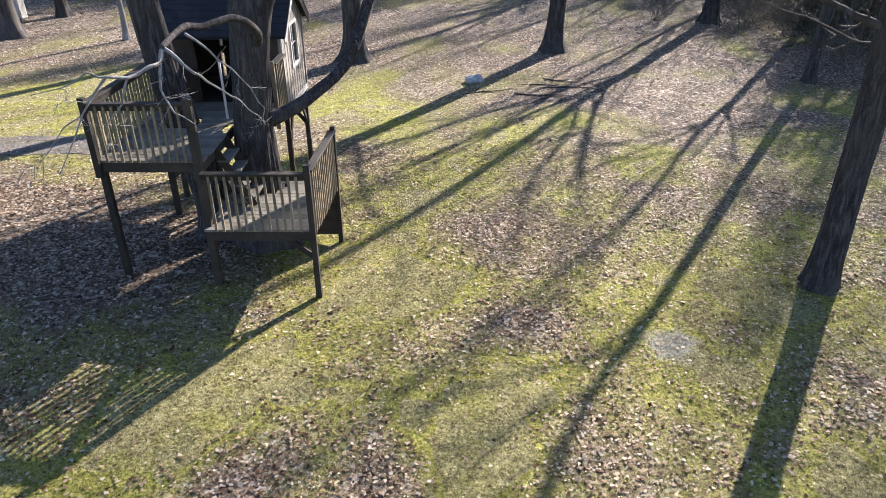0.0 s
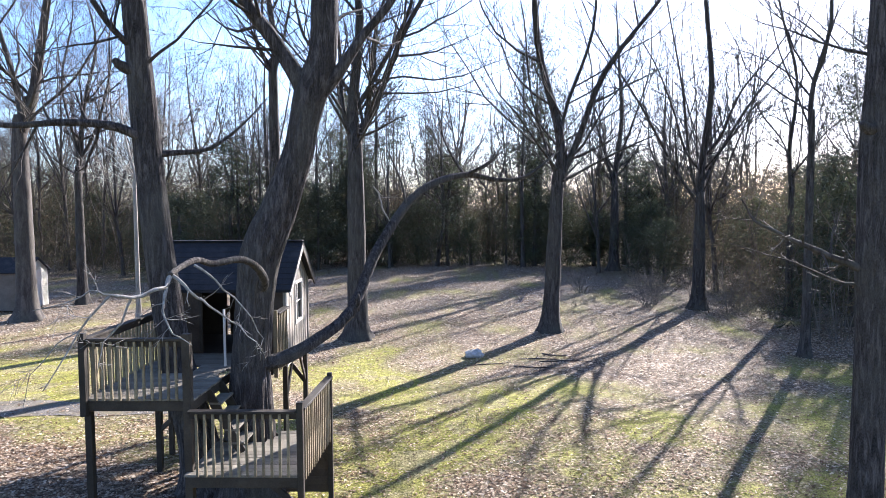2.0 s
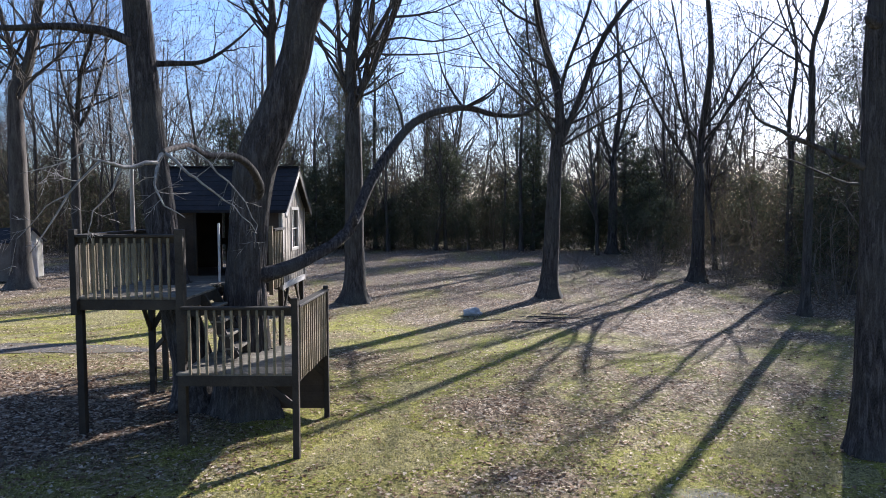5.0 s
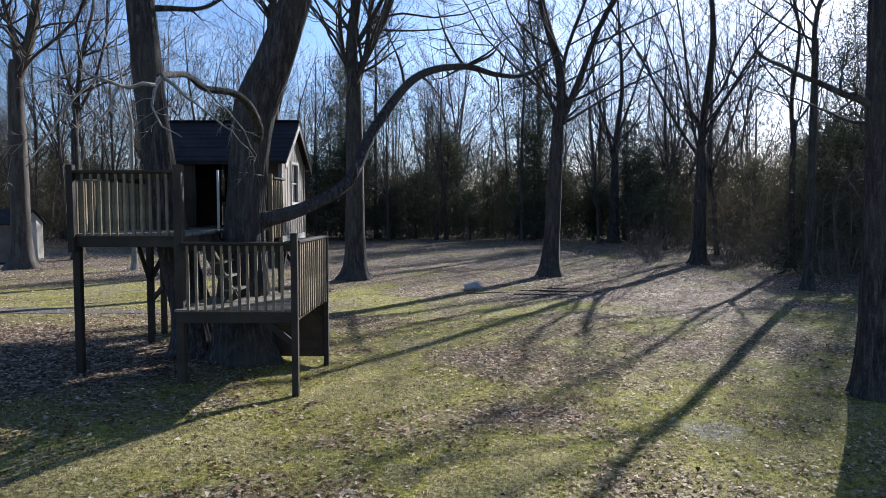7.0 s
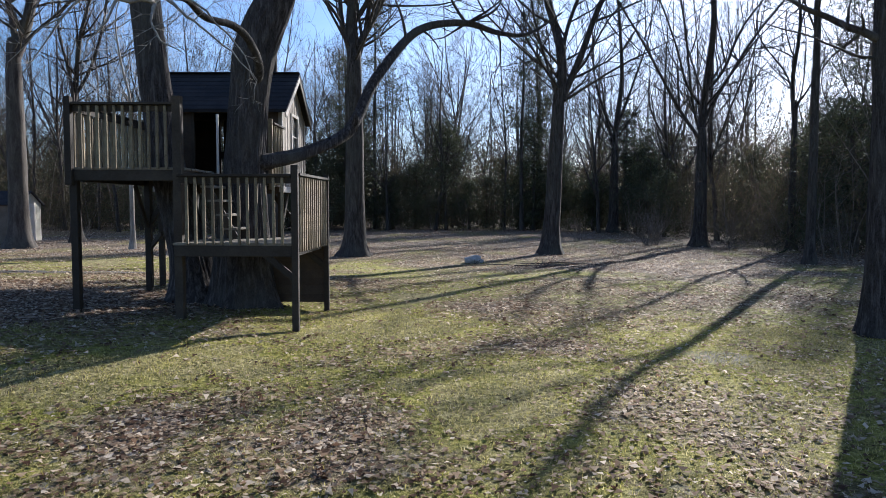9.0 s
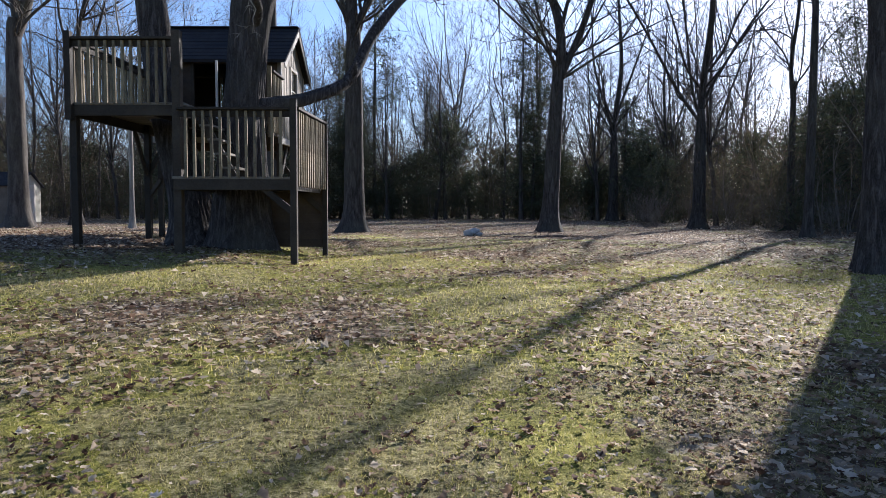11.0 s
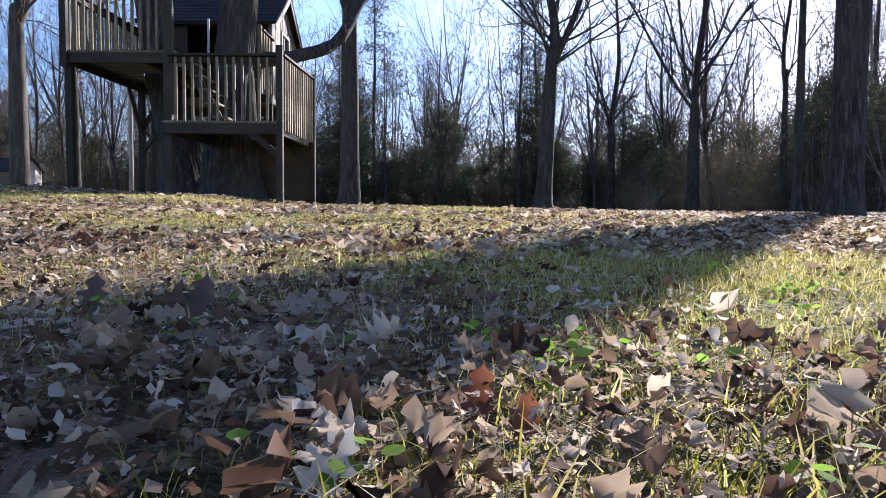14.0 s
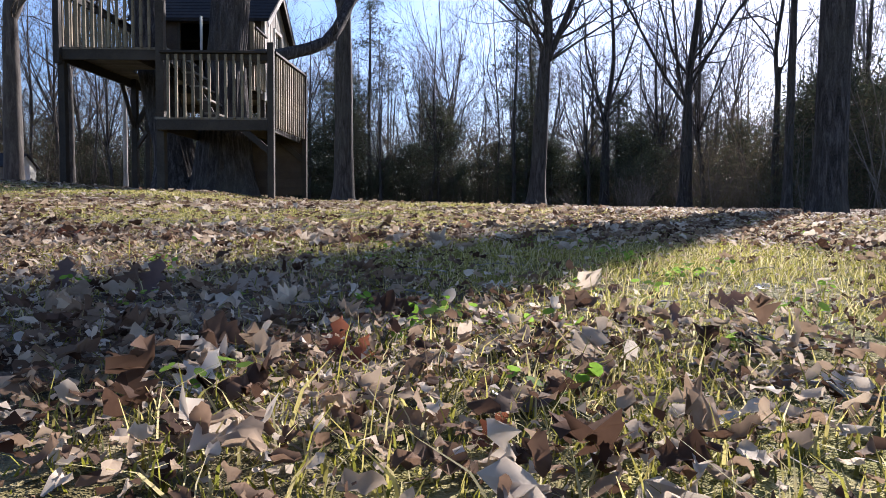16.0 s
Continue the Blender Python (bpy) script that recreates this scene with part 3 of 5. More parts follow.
    t = new("limb", mesh_of("limb", V, F, BARK_OAK, True))
    t.parent = ob
    V, F = [], []
    dead = [[(-3.45, 8.5, 4.2, 0.034), (-3.43, 8.3, 4.06, 0.028), (-3.67, 7.9, 3.99, 0.022), (-3.82, 7.7, 4.05, 0.018), (-4.08, 7.5, 3.68, 0.012), (-4.4, 7.3, 3.05, 0.005)],
            [(-3.45, 8.5, 4.2, 0.028), (-3.2, 8.4, 4.02, 0.02), (-2.95, 8.4, 3.82, 0.014), (-2.6, 8.5, 3.55, 0.009), (-2.35, 8.6, 3.2, 0.004)],
            [(-3.43, 8.3, 4.06, 0.02), (-3.4, 8.1, 3.8, 0.014), (-3.25, 8.0, 3.55, 0.01), (-3.0, 7.95, 3.42, 0.004)],
            [(-3.67, 7.9, 3.99, 0.016), (-3.75, 7.8, 3.72, 0.012), (-3.95, 7.75, 3.5, 0.008), (-4.0, 7.7, 3.15, 0.004)],
            [(-3.82, 7.7, 4.05, 0.014), (-3.98, 7.6, 4.12, 0.010), (-4.25, 7.5, 3.98, 0.007), (-4.6, 7.5, 3.9, 0.003)],
            [(-3.3, 8.9, 4.28, 0.02), (-3.0, 8.8, 4.1, 0.014), (-2.7, 8.9, 3.75, 0.01), (-2.45, 9.0, 3.3, 0.006), (-2.5, 9.0, 3.0, 0.003)],
            [(-1.62, 14.6, 5.42, 0.02), (-1.5, 14.6, 5.28, 0.02), (-1.44, 14.55, 5.0, 0.018), (-1.3, 14.5, 4.75, 0.014), (-1.18, 14.5, 4.4, 0.006)],
            [(-4.08, 7.5, 3.68, 0.010), (-4.3, 7.45, 3.55, 0.007), (-4.6, 7.4, 3.2, 0.004), (-4.7, 7.4, 2.8, 0.003)]]
    for pts in dead:
        V, F = [], []
        c, r = kinked(rng, local(pts))
        tube(V, F, c, r, 5, 0.1)
        shoots(V, F, rng, c, r, 5, 0.28, 1, 0.25, -0.02)
        t = tagged(new("dead_twig", mesh_of("dead_twig", V, F, BARK_DEAD, True)), "pale bleached dead twig")
        t.parent = ob


treehouse_oak()


# ---- other trees of the yard ----
TWIG_STEPS = 1
yard_tree(rooted(-3.65, 26.5), 21, 0.37, 7.2, [(-35, 3.0, 0.9, 0.5), (10, 0.8, 1.0, 0.72), (80, 5.6, 0.9, 0.66), (95, 4.6, 0.85, 0.5), (60, 3.6, 0.95, 0.5), (-80, 4.2, 0.6, 0.4)], 21, "tall bare tree with a flared trunk on the lawn", BARK_YARD)
yard_tree(rooted(3.95, 28.0), 22, 0.32, 5.9, [(-30, 1.2, 1.0, 0.75), (85, 5.5, 0.75, 0.85), (60, 2.6, 0.9, 0.5), (-100, 2.4, 0.6, 0.32)], 22, "tall bare tree with a forked trunk beside fallen branches", BARK_YARD, lean=(0.25, 0))
yard_tree(rooted(11.95, 33.9), 21, 0.31, 5.0, [(0, 0.8, 1.0, 0.75), (-75, 6.2, 0.8, 0.5), (80, 6.6, 0.75, 0.5), (-110, 5.0, 0.6, 0.4), (110, 4.4, 0.65, 0.42), (-60, 2.6, 0.95, 0.42)], 23, "bare tree with a fan of slender limbs at the wood's edge", BARK_YARD, 2)
yard_tree(rooted(-19.25, 31.0), 23, 0.40, 8.5, [(-60, 3.2, 1.0, 0.6), (60, 3.0, 1.0, 0.6), (120, 5.0, 0.55, 0.4), (95, 6.5, 0.45, 0.35), (-100, 5.0, 0.5, 0.35)], 24, "stout bare tree in front of the pale shed", BARK_FAR)
yard_tree(rooted(-19.4, 36.0), 20, 0.24, 6.5, [(-60, 1.6, 1.0, 0.65), (75, 3.8, 0.9, 0.7), (10, 1.0, 0.8, 0.4)], 25, "slender bare tree with a V-shaped fork", BARK_YARD)
yard_tree(rooted(-8.0, 31.5), 22, 0.27, 11.0, [(0, 0.6, 1.0, 0.8), (-75, 2.6, 0.7, 0.5), (70, 2.2, 0.7, 0.45)], 26, "straight bare tree behind the treehouse", BARK_YARD)
yard_tree(rooted(11.8, 23.2), 19, 0.14, 7.5, [(0, 0.5, 1.0, 0.8), (-60, 1.8, 0.7, 0.45), (80, 1.8, 0.6, 0.45)], 27, "slender bare tree at the shaded edge of the lawn", BARK_YARD, 2)
yard_tree(rooted(15.4, 32.0), 19, 0.16, 6.0, [(0, 0.8, 1.0, 0.8), (-70, 2.4, 0.7, 0.5), (60, 2.0, 0.7, 0.4)], 28, "dark bare tree at the wood's edge", BARK_YARD, 2)
yard_tree(rooted(12.2, 53.0), 21, 0.36, 6.0, [(-70, 3.0, 1.0, 0.6), (20, 1.0, 1.0, 0.7), (80, 3.0, 0.9, 0.6), (-110, 4.0, 0.7, 0.4)], 29, "bare tree forking low among the woods", BARK_YARD, 2)
yard_tree(rooted(-13.9, 30.4), 12, 0.10, 6.0, [(0, 0.4, 1.0, 0.8), (-60, 1.2, 0.7, 0.5), (90, 1.2, 0.6, 0.4)], 30, "slim pale-barked young tree on the lawn", BARK_PALE, 2)


def side_tree():
    """The tree beside the landing spot, with one crooked low limb."""
    rng = random.Random(41)
    at = rooted(6.2, 10.2)
    ob = thing("oak_tree", at, "straight bare oak with rough grey bark and a crooked low limb", "tree", "yard trees")
    V, F = [], []
    limb(V, F, [(0, 0, -0.2, 0.27), (0.02, 0, 1.2, 0.23), (0.04, 0, 3.0, 0.235), (0.06, 0, 4.2, 0.275), (0.1, 0, 5.0, 0.315), (0.1, 0, 5.8, 0.31), (0.06, 0, 8.0, 0.2), (0.1, 0.1, 12, 0.12), (0.1, 0.1, 18, 0.03)], 96, 90, 0.05, 0.3, 8.3)
    t = new("trunk", mesh_of("trunk", V, F, BARK_OAK, True))
    t.parent = ob
    V, F = [], []
    oz = at[2]
    W, G = [], []
    c, r = kinked(rng, [(0.0, 0, 4.02 - oz, 0.075), (-0.3, 0, 4.15 - oz, 0.058), (-0.62, 0, 4.27 - oz, 0.047), (-1.0, 0, 4.44 - oz, 0.04), (-1.35, 0, 4.6 - oz, 0.03), (-1.72, 0.05, 4.8 - oz, 0.02), (-1.9, 0.1, 5.12 - oz, 0.008)])
    tube(W, G, c, r, 8, 0.12)
    shoots(W, G, rng, c, r, 12, 0.6, 1, 0.2, 0.02)
    c, r = kinked(rng, [(0.0, 0.05, 3.82 - oz, 0.03), (-0.35, 0.1, 3.86 - oz, 0.022), (-0.65, 0.1, 3.98 - oz, 0.017), (-1.15, 0.15, 4.2 - oz, 0.012), (-2.0, 0.2, 4.45 - oz, 0.005)])
    tube(W, G, c, r, 6, 0.12)
    shoots(W, G, rng, c, r, 6, 0.4, 1, 0.3, 0.02)
    t = tagged(new("dead_limb", mesh_of("dead_limb", W, G, BARK_FAR, True)), "crooked grey dead limb")
    t.parent = ob
    c, r = limb(V, F, [(0.1, 0.0, 6.0, 0.1), (0.2, -0.02, 6.6, 0.12), (0.34, -0.03, 7.3, 0.115), (0.6, 0.05, 8.6, 0.1), (0.9, 0.1, 11.0, 0.07), (1.3, 0.2, 15.0, 0.02)], 14, 30, 0.06)
    shoots(V, F, rng, c, r, 12, 1.6, 2, 0.4)
    limb(V, F, [(-0.05, -0.1, 6.2, 0.1), (-0.25, -0.15, 6.25, 0.08), (-0.33, -0.18, 6.32, 0.04)], 9, 5, 0.1)
    for z, dx, dy in ((10.2, -2.4, -0.4), (8.2, 2.2, 0.8), (9.4, -2.0, 1.4), (10.5, 1.8, -1.5), (6.6, 1.9, 1.2), (12, -1.5, -0.8), (13, 1.2, 1.0)):
        c, r = limb(V, F, [(0.15, 0, z, 0.085), (0.15 + dx * 0.35, dy * 0.35, z + 0.7, 0.065), (0.15 + dx * 0.75, dy * 0.75, z + 1.8, 0.045), (0.15 + dx * 1.1, dy * 1.1, z + 3.2, 0.014)], 8, 12, 0.06)
        shoots(V, F, rng, c, r, 8, 1.5, 2, 0.2)
    t = new("crown", mesh_of("crown", V, F, BARK_OAK, True))
    t.parent = ob


side_tree()


# ---- the woods behind ----
def in_woods(x, y, slack=0.0):
    """The woods close the yard behind, and along one side."""
    if x > 13.2 + slack and y > 20:
        return True
    back = 56.0 if x > -12 else 47.0
    return y > back + slack


def woodland():
    rng = random.Random(5)
    protos = []
    for k in range(7):
        V, F, W, G = [], [], [], []
        h, r = rng.uniform(15, 20), rng.uniform(0.075, 0.16)
        bend = [rng.uniform(-0.5, 0.5) for _ in range(4)]
        fork = rng.uniform(0.24, 0.46)
        c, rr = limb(V, F, [(0, 0, -0.2, r * 1.15), (bend[0] * 0.5, bend[1] * 0.5, h * fork * 0.6, r), (bend[0], bend[1], h * fork, r * 0.85), (bend[2] * 1.2, bend[3] * 1.2, h * (0.5 + fork / 2), r * 0.5), (bend[2] * 1.9, bend[3] * 1.9, h, 0.015)], 8, 16, 0.06, 0.3, k)
        shoots(W, G, rng, c, rr, 12, h * 0.2, 2, 0.3, 0.08, 0.045, 0.8, 0.011)
        turn = rng.uniform(0, 6.28)
        for j in range(rng.randint(3, 4)):
            start = c[rng.randint(6, 10)]
            a = turn + j * 1.9 + rng.uniform(-0.4, 0.4)
            e = Vector((math.cos(a), math.sin(a), 0)) * rng.uniform(1.8, 4.2)
            up = h * rng.uniform(0.75, 0.98) - start.z
            w = Vector((rng.uniform(-0.4, 0.4), rng.uniform(-0.4, 0.4), 0))
            c2, r2 = limb(W, G, [(*start, r * 0.55), (*(start + e * 0.4 + w + Vector((0, 0, up * 0.3))), r * 0.42), (*(start + e * 0.75 - w + Vector((0, 0, up * 0.62))), r * 0.27), (*(start + e + Vector((0, 0, up))), 0.012)], 5, 9)
            shoots(W, G, rng, c2, r2, 9, h * 0.18, 2, 0.12, 0.08, 0.04, 0.8, 0.011)
        protos.append(tree_from("woodland_tree", (0, -500 - 30 * k, 0), (V, F), (W, G), BARK_PALE if k == 6 else BARK_FAR, "slender bare deciduous tree in the woods", "woodland trees"))
    places = []
    tries = 0
    while len(places) < 112 and tries < 9000:
        tries += 1
        y = 21 + 72 * rng.random() ** 0.85
        x = rng.uniform(-0.72 * y - 6, 0.72 * y + 6)
        if not in_woods(x, y, rng.uniform(-5, 2) if x < 12 else rng.uniform(-0.5, 3)):
            continue
        if any((x - a) ** 2 + (y - b) ** 2 < 3.4 for a, b in places):
            continue
        places.append((x, y))
    while len(places) < 130:                      # denser towards the sun
        x, y = rng.uniform(-2, 36), rng.uniform(57, 80)
        if all((x - a) ** 2 + (y - b) ** 2 > 3.4 for a, b in places):
            places.append((x, y))
    for i, (x, y) in enumerate(places):
        k = i % 6 if rng.random() < 0.93 else 6
        s = rng.uniform(0.75, 1.15)
        src = protos[k]
        m = Matrix.Translation(rooted(x, y)) @ Matrix.Rotation(rng.uniform(0, 6.28), 4, "Z")
        if i < len(protos):
            src = protos[i]
            src.matrix_basis = m
            continue
        ob = copy_thing(src, m)
        ob.scale = (s, s, s * rng.uniform(0.9, 1.1))
    return places


TWIG_STEPS = 1
woodland()


def leaf_soup(rng, centres, spread_r, size, flat=1.0):
    """Small pointed leaves as triangles round given centres."""
    n = len(centres)
    c = np.asarray(centres) + rng.normal(0, 1, (n, 3)) * np.asarray(spread_r)
    a = rng.normal(0, 1, (n, 3)); a /= np.linalg.norm(a, axis=1, keepdims=True)
    b = rng.normal(0, 1, (n, 3)); b -= a * (a * b).sum(1, keepdims=True); b /= np.linalg.norm(b, axis=1, keepdims=True)
    s = rng.uniform(0.6, 1.4, (n, 1)) * np.asarray(size).reshape(-1, 1)
    v = np.stack([c - a * s, c + b * s * 0.6 * flat, c + a * s], 1).reshape(-1, 3)
    q = np.arange(3 * n).reshape(-1, 3)
    return v, q


def conifers():
    rng = random.Random(8)
    nr = np.random.default_rng(8)
    protos = []
    for k, (h, w, tall, count) in enumerate(((5.5, 2.6, False, 40), (8.5, 3.0, False, 54), (17, 3.2, True, 34))):
        V, F = [], []
        limb(V, F, [(0, 0, -0.2, 0.17), (0.12, 0, h * 0.4, 0.13), (-0.1, 0.1, h * 0.7, 0.09), (0, 0.1, h, 0.03)], 7, 8, 0.05, 0.3)
        centres, spr = [], []
        low = 0.45 if tall else 0.06
        for j in range(count):
            f = low + (1 - low) * (j + rng.random()) / count
            z = h * f
            reach = w * (1.02 - f) ** 0.45 * rng.uniform(0.2, 1.15)
            az = rng.uniform(0, 6.28)
            e = Vector((math.cos(az) * reach, math.sin(az) * reach, z + reach * rng.uniform(-0.2, 0.4)))
            tube(V, F, [Vector((0, 0, z)), (Vector((0, 0, z)) + e) / 2 + Vector((0, 0, 0.1)), e], [0.035, 0.024, 0.008], 3)
            for t in (1.0, rng.uniform(0.45, 0.8)):
                p = Vector((0, 0, z)).lerp(e, t)
                size = rng.uniform(0.25, 0.65)
                for _ in range(int(48 * size / 0.35)):
                    centres.append(p[:])
                    spr.append((size, size, size * 0.6))
        v, q = leaf_soup(nr, centres, spr, 0.19, 0.34)
        v[:, 2] = np.maximum(v[:, 2], 0.05)
        ob = thing("cedar_tree" if not tall else "pine_tree", (0, -800 - 30 * k, 0), "dark green evergreen standing among the bare trees", "tree", "evergreens")
        t = new("trunk", mesh_of("trunk", V, F, BARK_FAR, True)); t.parent = ob
        t = new("foliage", quick_mesh("foliage", v, q, NEEDLES)); t.parent = ob
        protos.append(ob)
    spots = [(2, 5.6, 56), (2, 7.2, 59), (1, 6.6, 57), (0, 8.6, 57), (0, 11.5, 57), (0, 14.0, 50), (0, 13.6, 45), (0, 17.5, 41), (0, 22, 43), (0, 18.5, 34), (0, -5.0, 57), (1, -8.6, 57), (1, -10.5, 54), (0, -13.5, 51), (1, -16.5, 52), (0, -18.5, 47), (2, -9.0, 60), (0, 15.5, 56), (1, 23.5, 47), (1, 20.0, 37), (0, 16.5, 29), (2, 27, 45),
             (0, 19.5, 46), (1, -13.5, 55), (0, 1.5, 58), (1, 17.0, 62), (0, 24, 37), (2, -6.5, 60), (0, -3.0, 64), (1, 10, 66), (0, 28, 52), (1, -24, 54), (0, -30, 58), (1, 30, 42), (0, 20.5, 33), (1, -7.8, 62)]
    for i in range(30):
        spots.append((rng.choice((0, 0, 0, 1)), -42 + 2.8 * i + rng.uniform(-1, 1), rng.uniform(57.5, 63)))
    while len(spots) < 96:
        x, y = rng.uniform(-44, 42), rng.uniform(61, 80)
        if all((x - a) ** 2 + (y - b) ** 2 > 6 for _, a, b in spots):
            spots.append((rng.choice((0, 1, 1, 1, 2)), x, y))
    used = set()
    for i, (k, x, y) in enumerate(spots):
        m = Matrix.Translation(rooted(x, y)) @ Matrix.Rotation(rng.uniform(0, 6.28), 4, "Z")
        if k not in used:
            used.add(k)
            protos[k].matrix_basis = m
        else:
            s = rng.uniform(0.65, 1.2)
            copy_thing(protos[k], m).scale = (s, s, s)


conifers()


def thicket():
    rng = random.Random(6)
    nr = np.random.default_rng(6)
    V, F = [], []
    shrubs = []
    while len(shrubs) < 3600:
        y = 21 + 75 * rng.random() ** 1.05
        x = rng.uniform(-0.72 * y - 5, 0.72 * y + 5)
        if not in_woods(x, y, rng.uniform(-1.5, 1.5)):
            continue
        deep = smooth_step(0, 6, max(y - (56 if x > -12 else 47), 1.6 * (x - 12.6)))
        clump = 0.5 + 0.5 * noise.noise(Vector((x * 0.12, y * 0.12, 7.0)))
        h = rng.uniform(1.4, 3.2) + ((4.5 + 9.0 * clump) if y > 48 else (2.5 + 7 * clump)) * rng.random() ** 0.8 * deep
        shrubs.append((x, y, h))
        if len(shrubs) % 6:
            continue
        for _ in range(2):
            top = Vector((x + rng.gauss(0, 0.22) * h, y + rng.gauss(0, 0.22) * h, h * rng.uniform(0.6, 1.15)))
            foot = Vector((x + rng.gauss(0, 0.15), y + rng.gauss(0, 0.15), -0.3))
            mid = foot.lerp(top, 0.55) + Vector((rng.gauss(0, 0.15), rng.gauss(0, 0.15), 0.1))
            tube(V, F, [foot, mid, top], [0.026, 0.018, 0.006], 3)
            for _ in range(4):
                p = mid.lerp(top, rng.random())
                tube(V, F, [p, p + Vector((rng.gauss(0, 0.5), rng.gauss(0, 0.5), rng.uniform(0.2, 1.0)))], [0.010, 0.004], 3)
    tagged(new("thicket_stems", mesh_of("thicket_stems", V, F, STEMS)), "dense tangle of bare saplings and brambles under the trees", "thicket", kind="stuff")
    S = np.array(shrubs)
    def around(n, power):
        pick = S[nr.integers(0, len(S), n)]
        c = np.stack([pick[:, 0], pick[:, 1], 0.1 + pick[:, 2] * nr.random(n) ** power], 1) + nr.normal(0, 1, (n, 3)) * np.array([0.6, 0.6, 0.2])
        c[:, 2] = np.maximum(c[:, 2], 0.05)
        return c, (0.3 + c[:, 1:2] / 70)

    # fine brush: thin tapering shoots
    c, k = around(240000, 0.95)
    n = len(c)
    d = nr.normal(0, 0.7, (n, 3)) + np.array([0, 0, 0.5])
    d /= np.linalg.norm(d, axis=1, keepdims=True)
    side = np.cross(d, nr.normal(0, 1, (n, 3)))
    side /= np.linalg.norm(side, axis=1, keepdims=True)
    long, wide = nr.uniform(0.25, 0.8, (n, 1)) * k, nr.uniform(0.010, 0.020, (n, 1)) * k
    v = np.stack([c - side * wide, c + side * wide, c + d * long], 1).reshape(-1, 3)
    tagged(new("thicket_brush", quick_mesh("thicket_brush", v, np.arange(3 * n).reshape(-1, 3), THICKET)), "fine grey-brown brush of twigs filling the undergrowth", "thicket", kind="stuff")
    # the wood goes on behind: far brush that closes the horizon
    n = 42000
    c = np.stack([nr.uniform(-78, 78, n), nr.uniform(86, 104, n), 9.5 * nr.random(n) ** 1.25], 1)
    c[:, 2] *= 0.75 + 0.35 * np.sin(c[:, 0] * 0.31) * np.sin(c[:, 0] * 0.123 + 1.0)
    v, q = leaf_soup(nr, c, 0.3, 0.42, 0.5)
    v[:, 2] = np.maximum(v[:, 2], -0.2)
    tagged(new("far_woods", quick_mesh("far_woods", v, q, THICKET)), "distant grey-brown tangle of woods behind the clearing", "woods", kind="stuff")
    # clinging leaves, low down
    c, k = around(150000, 1.2)
    n = len(c)
    d = nr.normal(0, 1, (n, 3, 3))
    d /= np.linalg.norm(d, axis=2, keepdims=True)
    v = (c[:, None, :] + d * (nr.uniform(0.04, 0.10, (n, 1)) * k)[:, None, :]).reshape(-1, 3)
    tagged(new("thicket_leaves", quick_mesh("thicket_leaves", v, np.arange(3 * n).reshape(-1, 3), THICKET)), "olive and brown leaves clinging to the undergrowth", "thicket", kind="stuff")


thicket()


# ---- low shrubs at the edge of the wood ----
def shrub(x, y, height, stems, seed):
    rng = random.Random(seed)
    V, F = [], []
    for _ in range(stems):
        d = Vector((rng.gauss(0, 0.35), rng.gauss(0, 0.35), 1.0)).normalized()
        grow(V, F, rng, Vector((rng.gauss(0, 0.12), rng.gauss(0, 0.12), -0.05)), d, height * rng.uniform(0.6, 1.0), 0.012, 2, 0.05, (2, 4), 0.16, 0.006)
    ob = new("shrub", mesh_of("shrub", V, F, STEMS, True))
    ob.matrix_basis = Matrix.Translation(rooted(x, y))
    tagged(ob, "low leafless tan shrub at the edge of the woods", "shrub", "wood edge shrubs")


for n, (x, y, h, k) in enumerate(((9.6, 34.5, 1.5, 16), (10.2, 35.2, 1.1, 10), (13.0, 32.4, 1.3, 14), (13.7, 33.4, 1.5, 14), (14.2, 31.0, 1.2, 12), (12.6, 36.5, 1.4, 12), (15.0, 28.6, 1.3, 12), (14.4, 26.2, 1.2, 12), (7.4, 40.0, 1.2, 10), (11.2, 38.4, 1.3, 12))):
    shrub(x, y, h, k, 500 + n)


# ---- the treehouse ----
TH = thing("treehouse", (-4.0, 11.8, gz(-4, 11.8)), "weathered wooden treehouse on posts, two railed decks, gabled hut", "treehouse")
LOW, UP = 1.21, 2.25          # deck heights
AX, AY, BX, BY, CX, CY, LX, LY = -2.12, 9.60, -2.04, 11.52, -3.77, 9.76, -5.36, 9.84


def post(x, y, top, w=0.09, foot=None, label=""):
    z0 = (gz(x, y) - 0.12) if foot is None else foot
    return beam("post", (x, y, z0), (x, y, top), w, w, WOOD if w > 0.07 else RAILWOOD, TH, label)


def railing(p, q, floor, top, skip=(), mat=RAILWOOD, drop=0.0):
    """Top rail with balusters; p and q are (x, y)."""
    P, Q = Vector((*p, 0)), Vector((*q, 0))
    d = (Q - P).normalized()
    z = Vector((0, 0, 1))
    n = d.cross(z)
    bm = bmesh.new()
    beam_into(bm, P + z * (top - 0.02), Q + z * (top - 0.02), 0.125, 0.036)
    beam_into(bm, P + z * (top - 0.083) - n * 0.02, Q + z * (top - 0.083) - n * 0.02, 0.038, 0.088)
    rail = part("railing", bm, WOOD, TH)
    length = (Q - P).length
    count = int(length / 0.127)
    turn = math.degrees(math.atan2(d.y, d.x))
    rng = random.Random(int(1000 * abs(p[0] + 3 * q[1])))
    lo = floor - drop
    for i in range(1, count + 1):
        s = i / (count + 1) * length
        if any(a < s < b for a, b in skip):
            continue
        at = P + d * s + n * 0.02
        stick("baluster", (at.x, at.y, (lo + top - 0.05) / 2), (0.036, 0.036, top - 0.05 - lo), mat, rail, turn + rng.uniform(-3, 3), rng.uniform(-0.6, 0.6))
    return rail


